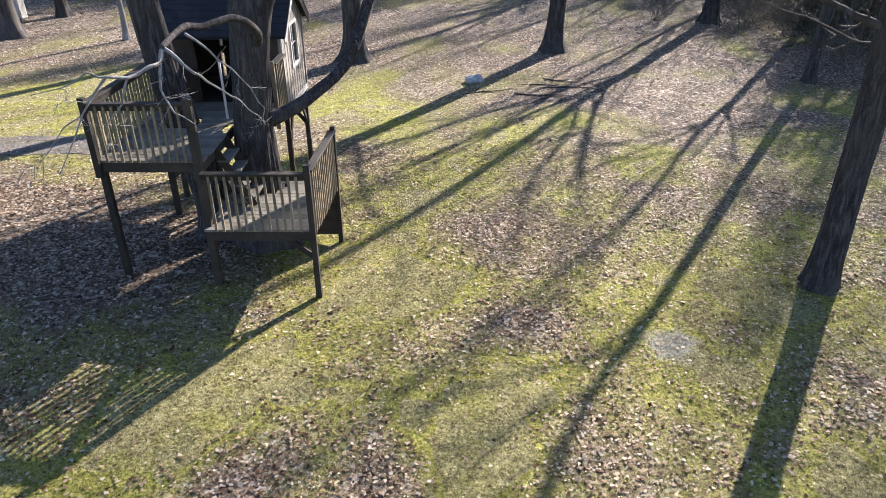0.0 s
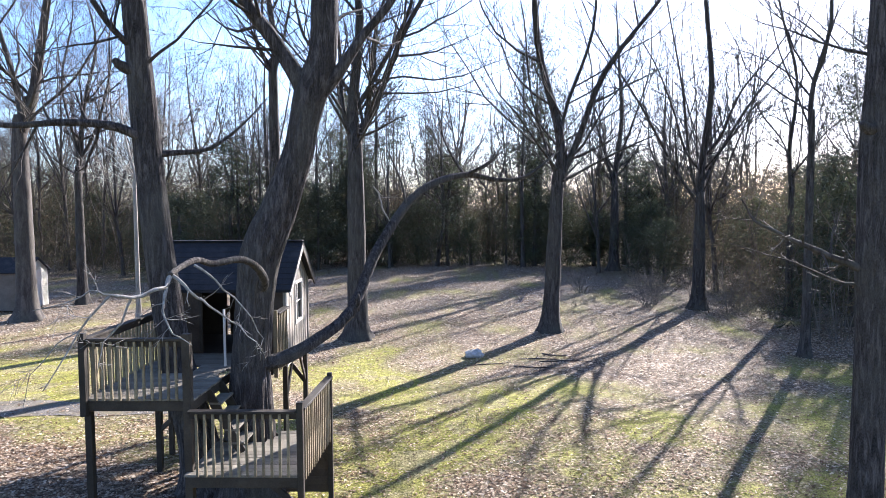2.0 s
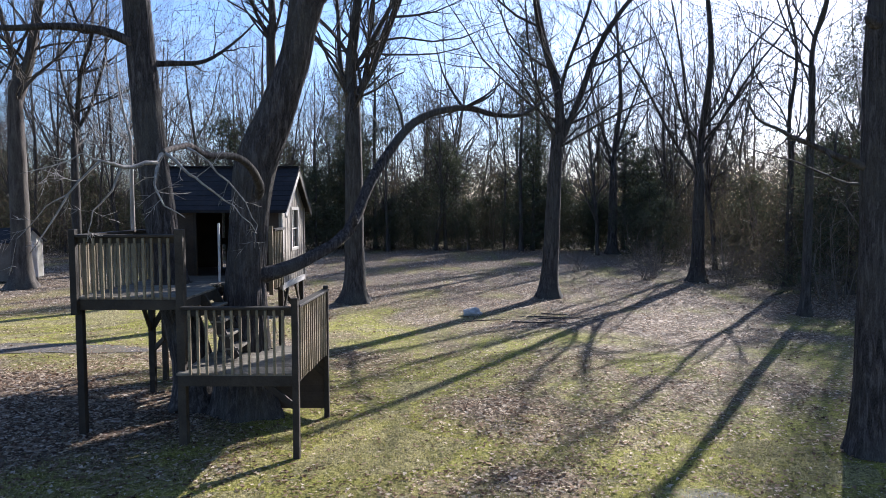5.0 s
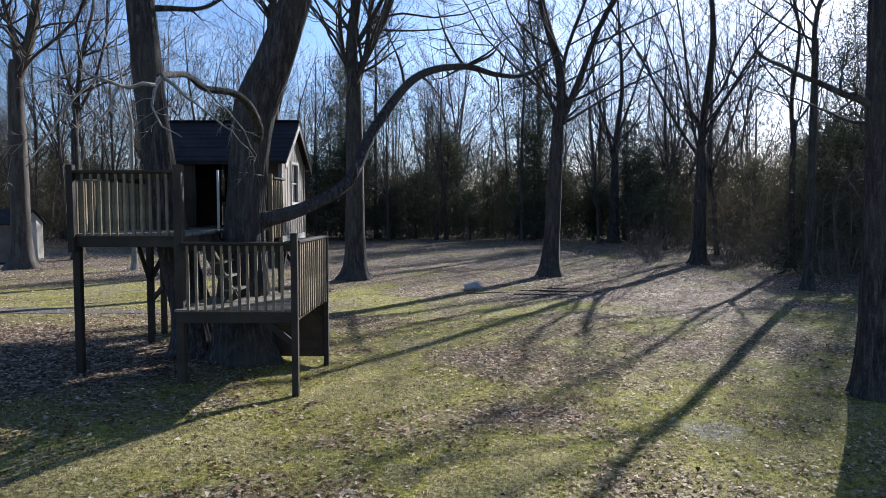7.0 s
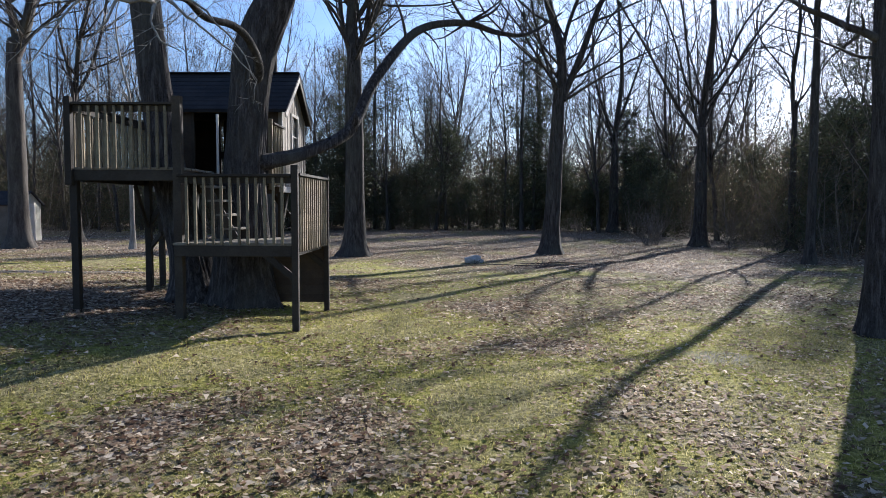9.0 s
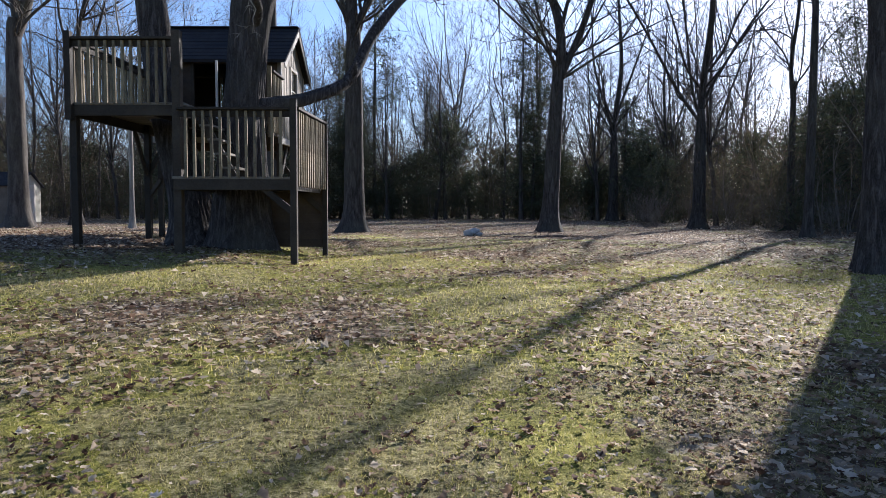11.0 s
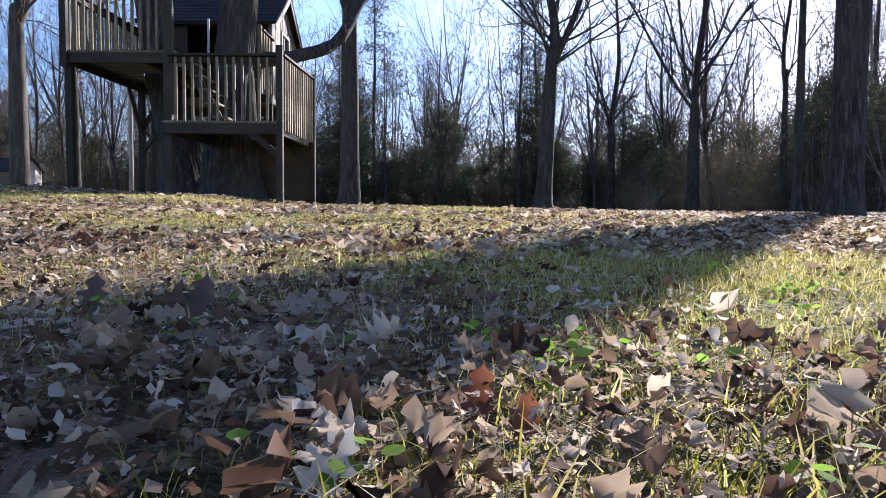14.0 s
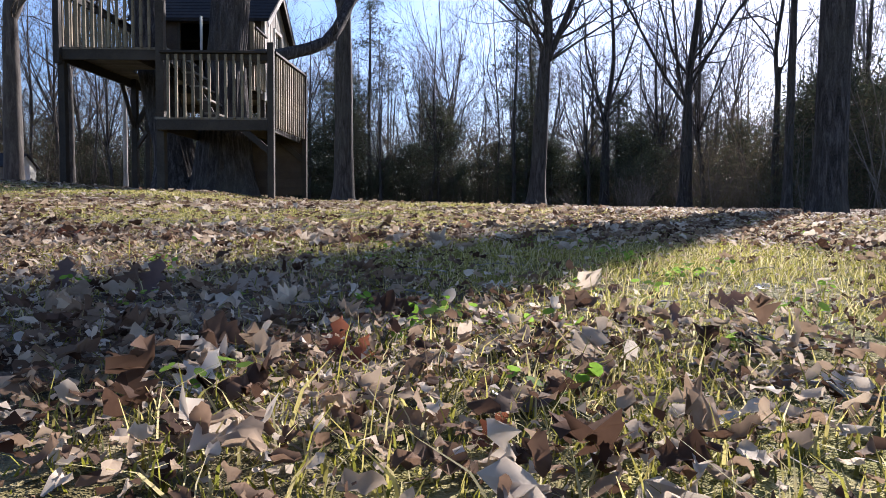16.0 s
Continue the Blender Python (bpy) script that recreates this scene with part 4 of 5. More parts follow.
def deck(x0, x1, y0, y1, top, holes=()):
    """Joist frame with boards across it; boards stop at the trunks."""
    bm = bmesh.new()
    zc = top - 0.036 - 0.075
    for y in (y0, y1):
        beam_into(bm, (x0, y, zc), (x1, y, zc), 0.038, 0.15)
    for x in (x0 + 0.019, x1 - 0.019):
        beam_into(bm, (x, y0 + 0.019, zc), (x, y1 - 0.019, zc), 0.038, 0.15)
    x = x0 + 0.4
    while x < x1 - 0.2:
        if not any(hx - hr < x < hx + hr for hx, hy, hr in holes):
            beam_into(bm, (x, y0 + 0.02, zc), (x, y1 - 0.02, zc), 0.038, 0.14)
        x += 0.4
    frame_part = part("deck_frame", bm, WOOD, TH)
    y = y0 + 0.07 - 0.019
    rng = random.Random(int(top * 100))
    while y < y1:
        spans = [(x0 - 0.02, x1 + 0.02)]
        for hx, hy, hr in holes:
            if abs(y - hy) < hr:
                w = math.sqrt(hr * hr - (y - hy) ** 2)
                out = []
                for a, b in spans:
                    if hx - w > a + 0.05:
                        out.append((a, min(b, hx - w)))
                    if hx + w < b - 0.05:
                        out.append((max(a, hx + w), b))
                spans = out
        for a, b in spans:
            bm = bmesh.new()
            e = rng.uniform(-0.012, 0.012)
            beam_into(bm, (a + e, y, top - 0.018), (b + e, y, top - 0.018), 0.132, 0.034)
            part("deck_board", bm, DECKING, frame_part)
        y += 0.14


trunks = [(-3.37, 11.4, 0.5), (-4.68, 11.7, 0.34)]
deck(CX, AX, AY, BY, LOW, trunks)
deck(LX, CX + 0.04, LY, 12.86, UP, trunks)
deck(CX + 0.06, -3.12, 12.0, 12.86, UP, [])

# posts
post(AX, AY, 2.27, label="corner post with a lit edge")
post(BX, BY, 2.22, 0.08)
post(CX, CY, 3.22, 0.115)
post(LX + 0.07, LY + 0.06, UP - 0.04, 0.10)
post(LX + 0.06, LY - 0.05, 3.22, 0.09, UP - 0.25)
post(-5.28, 12.25, UP - 0.04, 0.10)
post(-5.36, 12.8, 3.2, 0.08, UP - 0.1)
post(-3.08, 12.06, 3.2, 0.07, UP - 0.25)
# added to give the bright slit by the doorway; pale colour stands for sunlight
beam("door_post", (-3.92, 11.86, UP - 0.1), (-3.92, 11.86, 3.25), 0.035, 0.04, TRIM, TH, "added narrow post for a bright slit, sunlight put into its pale colour")
for x, y in ((-3.17, 13.08), (-3.17, 14.85), (-5.4, 14.85), (-5.4, 13.08)):
    post(x, y, 2.02, 0.09)

# railings
railing((CX + 0.06, AY - 0.01), (AX - 0.05, AY - 0.01), LOW - 0.02, 2.15)
railing((AX, AY + 0.05), (BX, BY - 0.04), LOW, 2.17, drop=0.13)
railing((LX + 0.11, LY - 0.03), (CX - 0.06, LY - 0.03), UP - 0.02, 3.145)
railing((LX + 0.06, 12.78), (LX + 0.06, LY), UP, 3.145, drop=0.05)
railing((-3.08, 12.1), (-3.08, 12.9), UP, 3.15, drop=0.16)

# knee braces
for p, q in (((AX - 0.02, AY + 0.02, 0.72), (AX - 0.45, AY + 0.03, 1.07)), ((BX - 0.02, BY, 0.72), (BX - 0.42, BY, 1.06)),
             ((-5.28, 12.2, 1.35), (-5.28, 11.75, 2.06)), ((-5.25, 12.25, 1.4), (-4.85, 12.2, 2.06)), ((-5.25, 12.25, 1.0), (-4.95, 12.0, 1.25)),
             ((-3.17, 14.85, 1.25), (-3.17, 14.3, 1.95)), ((-3.17, 13.1, 1.25), (-3.17, 13.65, 1.95)), ((-3.17, 14.85, 1.2), (-3.75, 14.85, 1.95))):
    beam("brace", p, q, 0.038, 0.088, WOOD, TH)


def skirt():
    back = beam("skirt_batten", (-2.9, BY + 0.06, 0.12), (-2.9, BY + 0.06, 1.04), 0.04, 0.02, SHADED_WOOD, TH)
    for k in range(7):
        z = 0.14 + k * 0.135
        beam("skirt_board", (-3.0, BY + 0.04, z + 0.065), (BX + 0.02, BY + 0.04, z + 0.065), 0.02, 0.1348, SHADED_WOOD, back, "", 0.001)


skirt()


def stairs():
    flight = [beam("stair_stringer", (-3.22, y, LOW + 0.02), (-3.74, y, UP - 0.06), 0.038, 0.14, WOOD, TH) for y in (10.45, 11.0)][0]
    for k in range(4):
        f = (k + 0.7) / 4.6
        x, z = -3.22 - 0.52 * f, LOW + 0.02 + (UP - LOW - 0.08) * f
        beam("tread", (x + 0.02, 10.43, z), (x + 0.02, 11.02, z), 0.2, 0.036, DECKING, flight)


stairs()

# the hut
HX0, HX1, HY0, HY1, HZ0, HEAVE, HRIDGE = -5.5, -3.12, 12.98, 14.95, 1.98, 3.52, 4.24
HYM = (HY0 + HY1) / 2


def wall_panel(name, quads, thick, axis, mat, label=""):
    """A wall from flat outlines (lists of corners) given depth along an axis."""
    bm = bmesh.new()
    for q in quads:
        a = [bm.verts.new(p) for p in q]
        f = bm.faces.new(a)
        r = bmesh.ops.extrude_face_region(bm, geom=[f])
        v = Vector((0, 0, 0))
        v[axis] = thick
        bmesh.ops.translate(bm, verts=[g for g in r["geom"] if isinstance(g, bmesh.types.BMVert)], vec=v)
    bmesh.ops.recalc_face_normals(bm, faces=bm.faces)
    return part(name, bm, mat, TH, label)


WY0, WY1, WZ0, WZ1 = 13.78, 14.30, 2.72, 3.46      # gable window
y0, y1 = HY0, HY1


def gable(x, thick, window):
    if window:
        k = (HRIDGE - HEAVE) / (HYM - y0)
        qs = [[(x, y0, HZ0), (x, WY0, HZ0), (x, WY0, HEAVE + k * (WY0 - y0)), (x, y0, HEAVE)],
              [(x, WY0, HZ0), (x, WY1, HZ0), (x, WY1, WZ0), (x, WY0, WZ0)],
              [(x, WY0, WZ1), (x, WY1, WZ1), (x, WY1, HEAVE + k * (y1 - WY1)), (x, HYM, HRIDGE), (x, WY0, HEAVE + k * (WY0 - y0))],
              [(x, WY1, HZ0), (x, y1, HZ0), (x, y1, HEAVE), (x, WY1, HEAVE + k * (y1 - WY1))]]
    else:
        qs = [[(x, y0, HZ0), (x, y1, HZ0), (x, y1, HEAVE), (x, HYM, HRIDGE), (x, y0, HEAVE)]]
    return wall_panel("gable_wall", qs, thick, 0, SIDING, "grey-brown vertical board siding")


g = gable(HX1 - 0.05, 0.05, True)
y = HY0 + 0.1
while y < HY1 - 0.05:                                   # battens over the board joints
    top = HEAVE + (HRIDGE - HEAVE) * (1 - abs(y - HYM) / (HYM - HY0)) - 0.03
    if WY0 - 0.06 < y < WY1 + 0.06:
        stick("batten", (HX1 + 0.003, y, (HZ0 + WZ0 - 0.07) / 2), (0.008, 0.025, WZ0 - 0.07 - HZ0), SIDING, g)
        if top > WZ1 + 0.12:
            stick("batten", (HX1 + 0.003, y, (top + WZ1 + 0.07) / 2), (0.008, 0.025, top - WZ1 - 0.07), SIDING, g)
    else:
        stick("batten", (HX1 + 0.003, y, (HZ0 + top) / 2), (0.008, 0.025, top - HZ0), SIDING, g)
    y += 0.2
gable(HX0, 0.05, False)
DX0, DX1, DZ1 = -4.72, -3.86, 3.42                      # doorway
# darker than the gable siding: the wall's shade is in its colour
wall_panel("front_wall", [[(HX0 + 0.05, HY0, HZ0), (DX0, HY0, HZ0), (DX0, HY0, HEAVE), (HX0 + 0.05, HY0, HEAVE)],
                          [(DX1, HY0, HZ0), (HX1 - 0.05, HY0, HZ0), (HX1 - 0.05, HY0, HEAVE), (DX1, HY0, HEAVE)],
                          [(DX0, HY0, DZ1), (DX1, HY0, DZ1), (DX1, HY0, HEAVE), (DX0, HY0, HEAVE)]], 0.05, 1, SHADED_WOOD, "board wall with an open doorway, shade put into its dark colour")
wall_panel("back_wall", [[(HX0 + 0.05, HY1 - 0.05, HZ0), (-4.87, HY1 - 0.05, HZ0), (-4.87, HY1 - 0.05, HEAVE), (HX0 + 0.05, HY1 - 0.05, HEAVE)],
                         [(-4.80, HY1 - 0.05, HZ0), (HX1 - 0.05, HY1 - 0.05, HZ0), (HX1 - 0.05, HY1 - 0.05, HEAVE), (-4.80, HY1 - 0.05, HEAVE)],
                         [(-4.87, HY1 - 0.05, 2.72), (-4.80, HY1 - 0.05, 2.72), (-4.80, HY1 - 0.05, 2.86), (-4.87, HY1 - 0.05, 2.86)]], 0.05, 1, SHADED_WOOD, "board wall with a narrow gap, shade put into its dark colour")
beam("hut_floor", (HX0 + 0.06, HYM, UP - 0.06), (HX1 - 0.06, HYM, UP - 0.06), HY1 - HY0 - 0.12, 0.09, WOOD, TH)
beam("corner_trim", (HX1 + 0.012, HY0 + 0.03, HZ0 - 0.02), (HX1 + 0.012, HY0 + 0.03, HEAVE - 0.02), 0.024, 0.075, TRIM, TH)
beam("corner_trim", (HX1 + 0.012, HY1 - 0.03, HZ0 - 0.02), (HX1 + 0.012, HY1 - 0.03, HEAVE - 0.02), 0.024, 0.075, SIDING, TH)
beam("base_trim", (HX1 + 0.012, HY0 + 0.08, HZ0 + 0.05), (HX1 + 0.012, HY1 - 0.08, HZ0 + 0.05), 0.024, 0.11, TRIM, TH)
beam("door_jamb", (DX0 - 0.02, HY0 - 0.012, HZ0 + 0.3), (DX0 - 0.02, HY0 - 0.012, DZ1 + 0.05), 0.06, 0.024, WOOD, TH)
beam("door_jamb", (DX1 + 0.02, HY0 - 0.012, HZ0 + 0.3), (DX1 + 0.02, HY0 - 0.012, DZ1 + 0.05), 0.06, 0.024, WOOD, TH)


def hut_window():
    bm = bmesh.new()
    for p, q in (((WY0 - 0.03, WZ0 - 0.06), (WY0 - 0.03, WZ1 + 0.06)), ((WY1 + 0.03, WZ0 - 0.06), (WY1 + 0.03, WZ1 + 0.06)),
                 ((WY0, WZ0 - 0.03), (WY1, WZ0 - 0.03)), ((WY0, WZ1 + 0.03), (WY1, WZ1 + 0.03))):
        beam_into(bm, (HX1 + 0.012, *p), (HX1 + 0.012, *q), 0.03, 0.06, 0.003, (0, 1, 0) if p[0] == q[0] else (0, 0, 1))
    for p, q in ((((WY0 + WY1) / 2, WZ0), ((WY0 + WY1) / 2, WZ1)), ((WY0, (WZ0 + WZ1) / 2), (WY1, (WZ0 + WZ1) / 2))):
        beam_into(bm, (HX1 - 0.015, *p), (HX1 - 0.015, *q), 0.02, 0.025, 0.002)
    w = part("window_frame", bm, TRIM, TH, "small pale four-pane window frame")
    bm = bmesh.new()
    beam_into(bm, (HX1 - 0.03, WY0, (WZ0 + WZ1) / 2), (HX1 - 0.03, WY1, (WZ0 + WZ1) / 2), 0.006, WZ1 - WZ0, 0)
    part("pane", bm, GLASS, w)


hut_window()


def hut_roof():
    over, side = 0.17, 0.14
    k = (HRIDGE - HEAVE) / (HYM - HY0)
    for s, name in ((-1, "front"), (1, "back")):
        ye = HYM + s * (HYM - HY0 + over)
        ze = HRIDGE - k * (HYM - HY0 + over)
        bm = bmesh.new()
        t = 0.05
        corners = [(HX0 - side, HYM, HRIDGE + 0.02), (HX1 + side, HYM, HRIDGE + 0.02), (HX1 + side, ye, ze + 0.02), (HX0 - side, ye, ze + 0.02)]
        lowv = [bm.verts.new(c) for c in corners]
        highv = [bm.verts.new((c[0], c[1], c[2] + t)) for c in corners]
        bm.faces.new(lowv), bm.faces.new(highv)
        for i in range(4):
            bm.faces.new((lowv[i], lowv[(i + 1) % 4], highv[(i + 1) % 4], highv[i]))
        bmesh.ops.recalc_face_normals(bm, faces=bm.faces)
        roof = part("roof_slope", bm, ROOFING, TH, "dark asphalt shingle roof")
        # courses of shingles
        n = 9
        for j in range(n):
            f0, f1 = j / n, (j + 1) / n + 0.02
            bm = bmesh.new()
            a = [(HYM + s * f * (HYM - HY0 + over), HRIDGE + 0.02 + t - k * f * (HYM - HY0 + over)) for f in (f0, min(1.01, f1))]
            vs = []
            for x in (HX0 - side - 0.005, HX1 + side + 0.005):
                vs.append([bm.verts.new((x, a[0][0], a[0][1] + 0.003)), bm.verts.new((x, a[1][0], a[1][1] + 0.016)), bm.verts.new((x, a[1][0], a[1][1] + 0.001))])
            bm.faces.new((vs[0][0], vs[1][0], vs[1][1], vs[0][1]))
            bm.faces.new((vs[0][1], vs[1][1], vs[1][2], vs[0][2]))
            bm.faces.new((vs[0][0], vs[0][1], vs[0][2])), bm.faces.new((vs[1][0], vs[1][2], vs[1][1]))
            part("shingle_course", bm, ROOFING, roof)
        beam("bargeboard", (HX1 + side - 0.012, HYM, HRIDGE - 0.035), (HX1 + side - 0.012, ye, ze - 0.035), 0.022, 0.11, TRIM if s < 0 else WOOD, TH, "faded white bargeboard" if s < 0 else "")
    bm = bmesh.new()
    beam_into(bm, (HX0 - side, HYM, HRIDGE + 0.085), (HX1 + side, HYM, HRIDGE + 0.085), 0.16, 0.02)
    part("ridge_cap", bm, ROOFING, TH)


hut_roof()


# ---- shed beyond the lawn ----
def shed():
    ox, oy = -22.5, 34.1
    ob = thing("shed", (ox, oy, gz(ox, oy)), "small garden shed with a dark gabled roof, lit and shaded sides put into its colours", "shed")
    x0, x1, ya, yb, h, r = -24.2, -20.65, 33.2, 35.0, 1.85, 2.42
    bm = bmesh.new()
    beam_into(bm, (x0, (ya + yb) / 2, h / 2 - 0.05), (x1, (ya + yb) / 2, h / 2 - 0.05), yb - ya, h + 0.1, 0.01)
    for x, t in ((x0 + 0.01, 0.06), (x1 - 0.07, 0.06)):
        vs = [bm.verts.new((x, ya, h)), bm.verts.new((x, yb, h)), bm.verts.new((x, (ya + yb) / 2, r))]
        ws = [bm.verts.new((v.co.x + t, v.co.y, v.co.z)) for v in vs]
        bm.faces.new(vs), bm.faces.new(ws)
        for i in range(3):
            bm.faces.new((vs[i], vs[(i + 1) % 3], ws[(i + 1) % 3], ws[i]))
    bmesh.ops.recalc_face_normals(bm, faces=bm.faces)
    part("body", bm, SHED_SHADED, ob, "board walls with shade put into their brown colour")
    bm = bmesh.new()
    vs = [bm.verts.new((x1 + 0.002, y, z)) for y, z in ((ya, 0.0), (yb, 0.0), (yb, h), ((ya + yb) / 2, r), (ya, h))]
    ws = [bm.verts.new((v.co.x + 0.02, v.co.y, v.co.z)) for v in vs]
    bm.faces.new(vs), bm.faces.new(ws)
    for i in range(5):
        bm.faces.new((vs[i], vs[(i + 1) % 5], ws[(i + 1) % 5], ws[i]))
    bmesh.ops.recalc_face_normals(bm, faces=bm.faces)
    part("gable_end", bm, SHED_LIT, ob, "gable end with sunlight put into its pale colour")
    for s in (-1, 1):
        ym = (ya + yb) / 2
        bm = bmesh.new()
        beam_into(bm, ((x0 + x1) / 2, ym, r + 0.02), ((x0 + x1) / 2, ym + s * (ym - ya + 0.15), h - 0.1), x1 - x0 + 0.3, 0.05, 0.0)
        part("roof", bm, ROOFING, ob)
    bm = bmesh.new()
    beam_into(bm, (x1 + 0.01, 33.8, 0.95), (x1 + 0.01, 34.5, 0.95), 0.03, 1.75, 0.004)
    door = part("door", bm, TRIM, ob)
    bm = bmesh.new()
    beam_into(bm, (x0 + 0.9, ya - 0.01, 1.35), (x0 + 1.6, ya - 0.01, 1.35), 0.03, 0.6, 0.004)
    part("window", bm, GLASS, ob)
    for y in (33.23, 33.75, 34.55, 34.97):
        bm = bmesh.new()
        beam_into(bm, (x1 + 0.012, y, 0.0), (x1 + 0.012, y, h), 0.03, 0.05, 0.003)
        part("trim_board", bm, TRIM, ob)


shed()


# ---- stone and fallen branches on the lawn ----
def stone():
    bm = bmesh.new()
    bmesh.ops.create_icosphere(bm, subdivisions=4, radius=0.3)
    for v in bm.verts:
        n = v.co.normalized()
        v.co *= 1 + 0.28 * noise.noise(n * 1.6) + 0.12 * noise.noise(n * 4.5)
        v.co.z *= 0.62
    me = bpy.data.meshes.new("stone")
    bm.to_mesh(me)
    bm.free()
    me.materials.append(STONE)
    me.polygons.foreach_set("use_smooth", [True] * len(me.polygons))
    ob = new("stone", me)
    ob.matrix_basis = pose(0.75, 23.3, gz(0.75, 23.3) + 0.07, 0, 0, 40)
    tagged(ob, "pale weathered stone lying on the lawn", "stone")


stone()


def fallen_branches():
    rng = random.Random(77)
    for k in range(6):
        V, F = [], []
        L = rng.uniform(0.8, 2.2)
        c, r = limb(V, F, [(-L / 2, 0, 0.03, 0.04), (-L / 6, rng.uniform(-0.2, 0.2), 0.06, 0.034), (L / 5, rng.uniform(-0.3, 0.3), 0.08, 0.025), (L / 2, rng.uniform(-0.4, 0.4), 0.04, 0.008)], 8, 14, 0.1)
        shoots(V, F, rng, c, r, 5, 0.5, 1, 0.2, -0.02)
        V = [(v[0], v[1], max(0.0, v[2] * 0.55)) for v in V]
        x, y = rng.uniform(0.9, 4.2), rng.uniform(20.6, 24.0)
        ob = new("fallen_branch", mesh_of("fallen_branch", V, F, BARK_OAK, True))
        ob.matrix_basis = pose(x, y, gz(x, y) - 0.012, 0, 0, rng.uniform(-60, 60))
        tagged(ob, "bare fallen branch lying in the grass", "branch", "fallen branches")


fallen_branches()


# ---- leaves, grass, weeds and twigs on the ground ----
def heights(x, y):
    return np.array([gz(a, b) for a, b in zip(x, y)])


def fan(nr, n, r0, r1, half=40.0):
    """Places in a fan ahead of the landing spot."""
    a = np.radians(nr.uniform(-half, half, n))
    r = np.sqrt(nr.uniform(r0 * r0, r1 * r1, n))
    return 0.3 + r * np.sin(a), -1.2 + r * np.cos(a)


def litter_keep(nr, x, y, low, high):
    d = np.array([litter_at(a, b) for a, b in zip(x, y)])
    return nr.random(len(x)) < low + (high - low) * np.clip((d - 0.15) / 0.7, 0, 1)


def turned(nr, n, tilt):
    """Random turns: yaw all round, tilt up to some degrees."""
    yaw, t, ax = nr.uniform(0, 6.283, n), np.radians(np.abs(nr.normal(0, tilt, n))), nr.uniform(0, 6.283, n)
    cy, sy = np.cos(yaw), np.sin(yaw)
    ux, uy = np.cos(ax), np.sin(ax)
    c, s = np.cos(t), np.sin(t)
    R = np.empty((n, 3, 3))
    R[:, 0, 0], R[:, 0, 1], R[:, 0, 2] = c + ux * ux * (1 - c), ux * uy * (1 - c), uy * s
    R[:, 1, 0], R[:, 1, 1], R[:, 1, 2] = ux * uy * (1 - c), c + uy * uy * (1 - c), -ux * s
    R[:, 2, 0], R[:, 2, 1], R[:, 2, 2] = -uy * s, ux * s, c
    Z = np.zeros((n, 3, 3))
    Z[:, 0, 0], Z[:, 0, 1], Z[:, 1, 0], Z[:, 1, 1], Z[:, 2, 2] = cy, -sy, sy, cy, 1
    return R @ Z


def leaf_shape(lobes):
    """A curled leaf along x, one metre long: (rows across, quads)."""
    if lobes == 2:
        return np.array([(-0.5, 0, 0), (-0.05, -0.34, 0), (0.5, 0, 0), (0.05, 0.34, 0)], float), np.array([(0, 1, 2, 3)])
    us = np.linspace(0, 1, lobes)
    w = 0.33 * np.sin(np.pi * np.clip(us * 0.9 + 0.06, 0, 1)) ** 0.75
    if lobes > 4:
        w = w * (0.88 + 0.2 * np.cos(us * 2 * np.pi * 2.5 + 0.5))
    if lobes > 8:
        w = w * np.where(np.arange(lobes) % 2, 1.18, 0.62)
        w[-1], w[0] = 0.05, 0.02
    v = []
    for u, k in zip(us, w):
        v += [(u - 0.5, -k, 0.0), (u - 0.5, 0.0, 0.0), (u - 0.5, k, 0.0)]
    q = []
    for i in range(lobes - 1):
        a = 3 * i
        q += [(a, a + 3, a + 4, a + 1), (a + 1, a + 4, a + 5, a + 2)]
    return np.array(v), np.array(q)


def scatter_leaves(name, nr, x, y, size, lobes, tilt, lift, label):
    n = len(x)
    base, q = leaf_shape(lobes)
    k = len(base)
    curl_x, curl_y = nr.normal(0.3, 0.55, (n, 1)), nr.normal(0.45, 0.7, (n, 1))
    p = np.broadcast_to(base, (n, k, 3)).copy()
    p[:, :, 1] *= nr.uniform(0.75, 1.25, (n, 1))
    p[:, :, 2] = curl_x * (p[:, :, 0] ** 2) + curl_y * np.abs(p[:, :, 1]) * 0.6
    if k > 4:                                   # torn and crumpled edges
        p += nr.normal(0, 1, (n, k, 3)) * np.array([0.05, 0.07, 0.07])
    p *= size[:, None, None]
    p = np.einsum("nij,nkj->nki", turned(nr, n, tilt), p)
    low = p[:, :, 2].min(1)
    p[:, :, 0] += x[:, None]
    p[:, :, 1] += y[:, None]
    p[:, :, 2] += (heights(x, y) - low * 0.85 + nr.uniform(0.0, lift, n))[:, None]
    quads = (np.arange(n)[:, None, None] * k + q[None]).reshape(-1, 4)
    tagged(new(name, quick_mesh(name, p.reshape(-1, 3), quads, LEAF)), label, "leaves", kind="stuff")


def clear_of_camera(x, y, r=0.16):
    keep = np.ones(len(x), bool)
    for _, eye, _, _ in PATH:
        if eye[2] < 0.4:
            keep &= (x - eye[0]) ** 2 + (y - eye[1]) ** 2 > r * r
    return keep


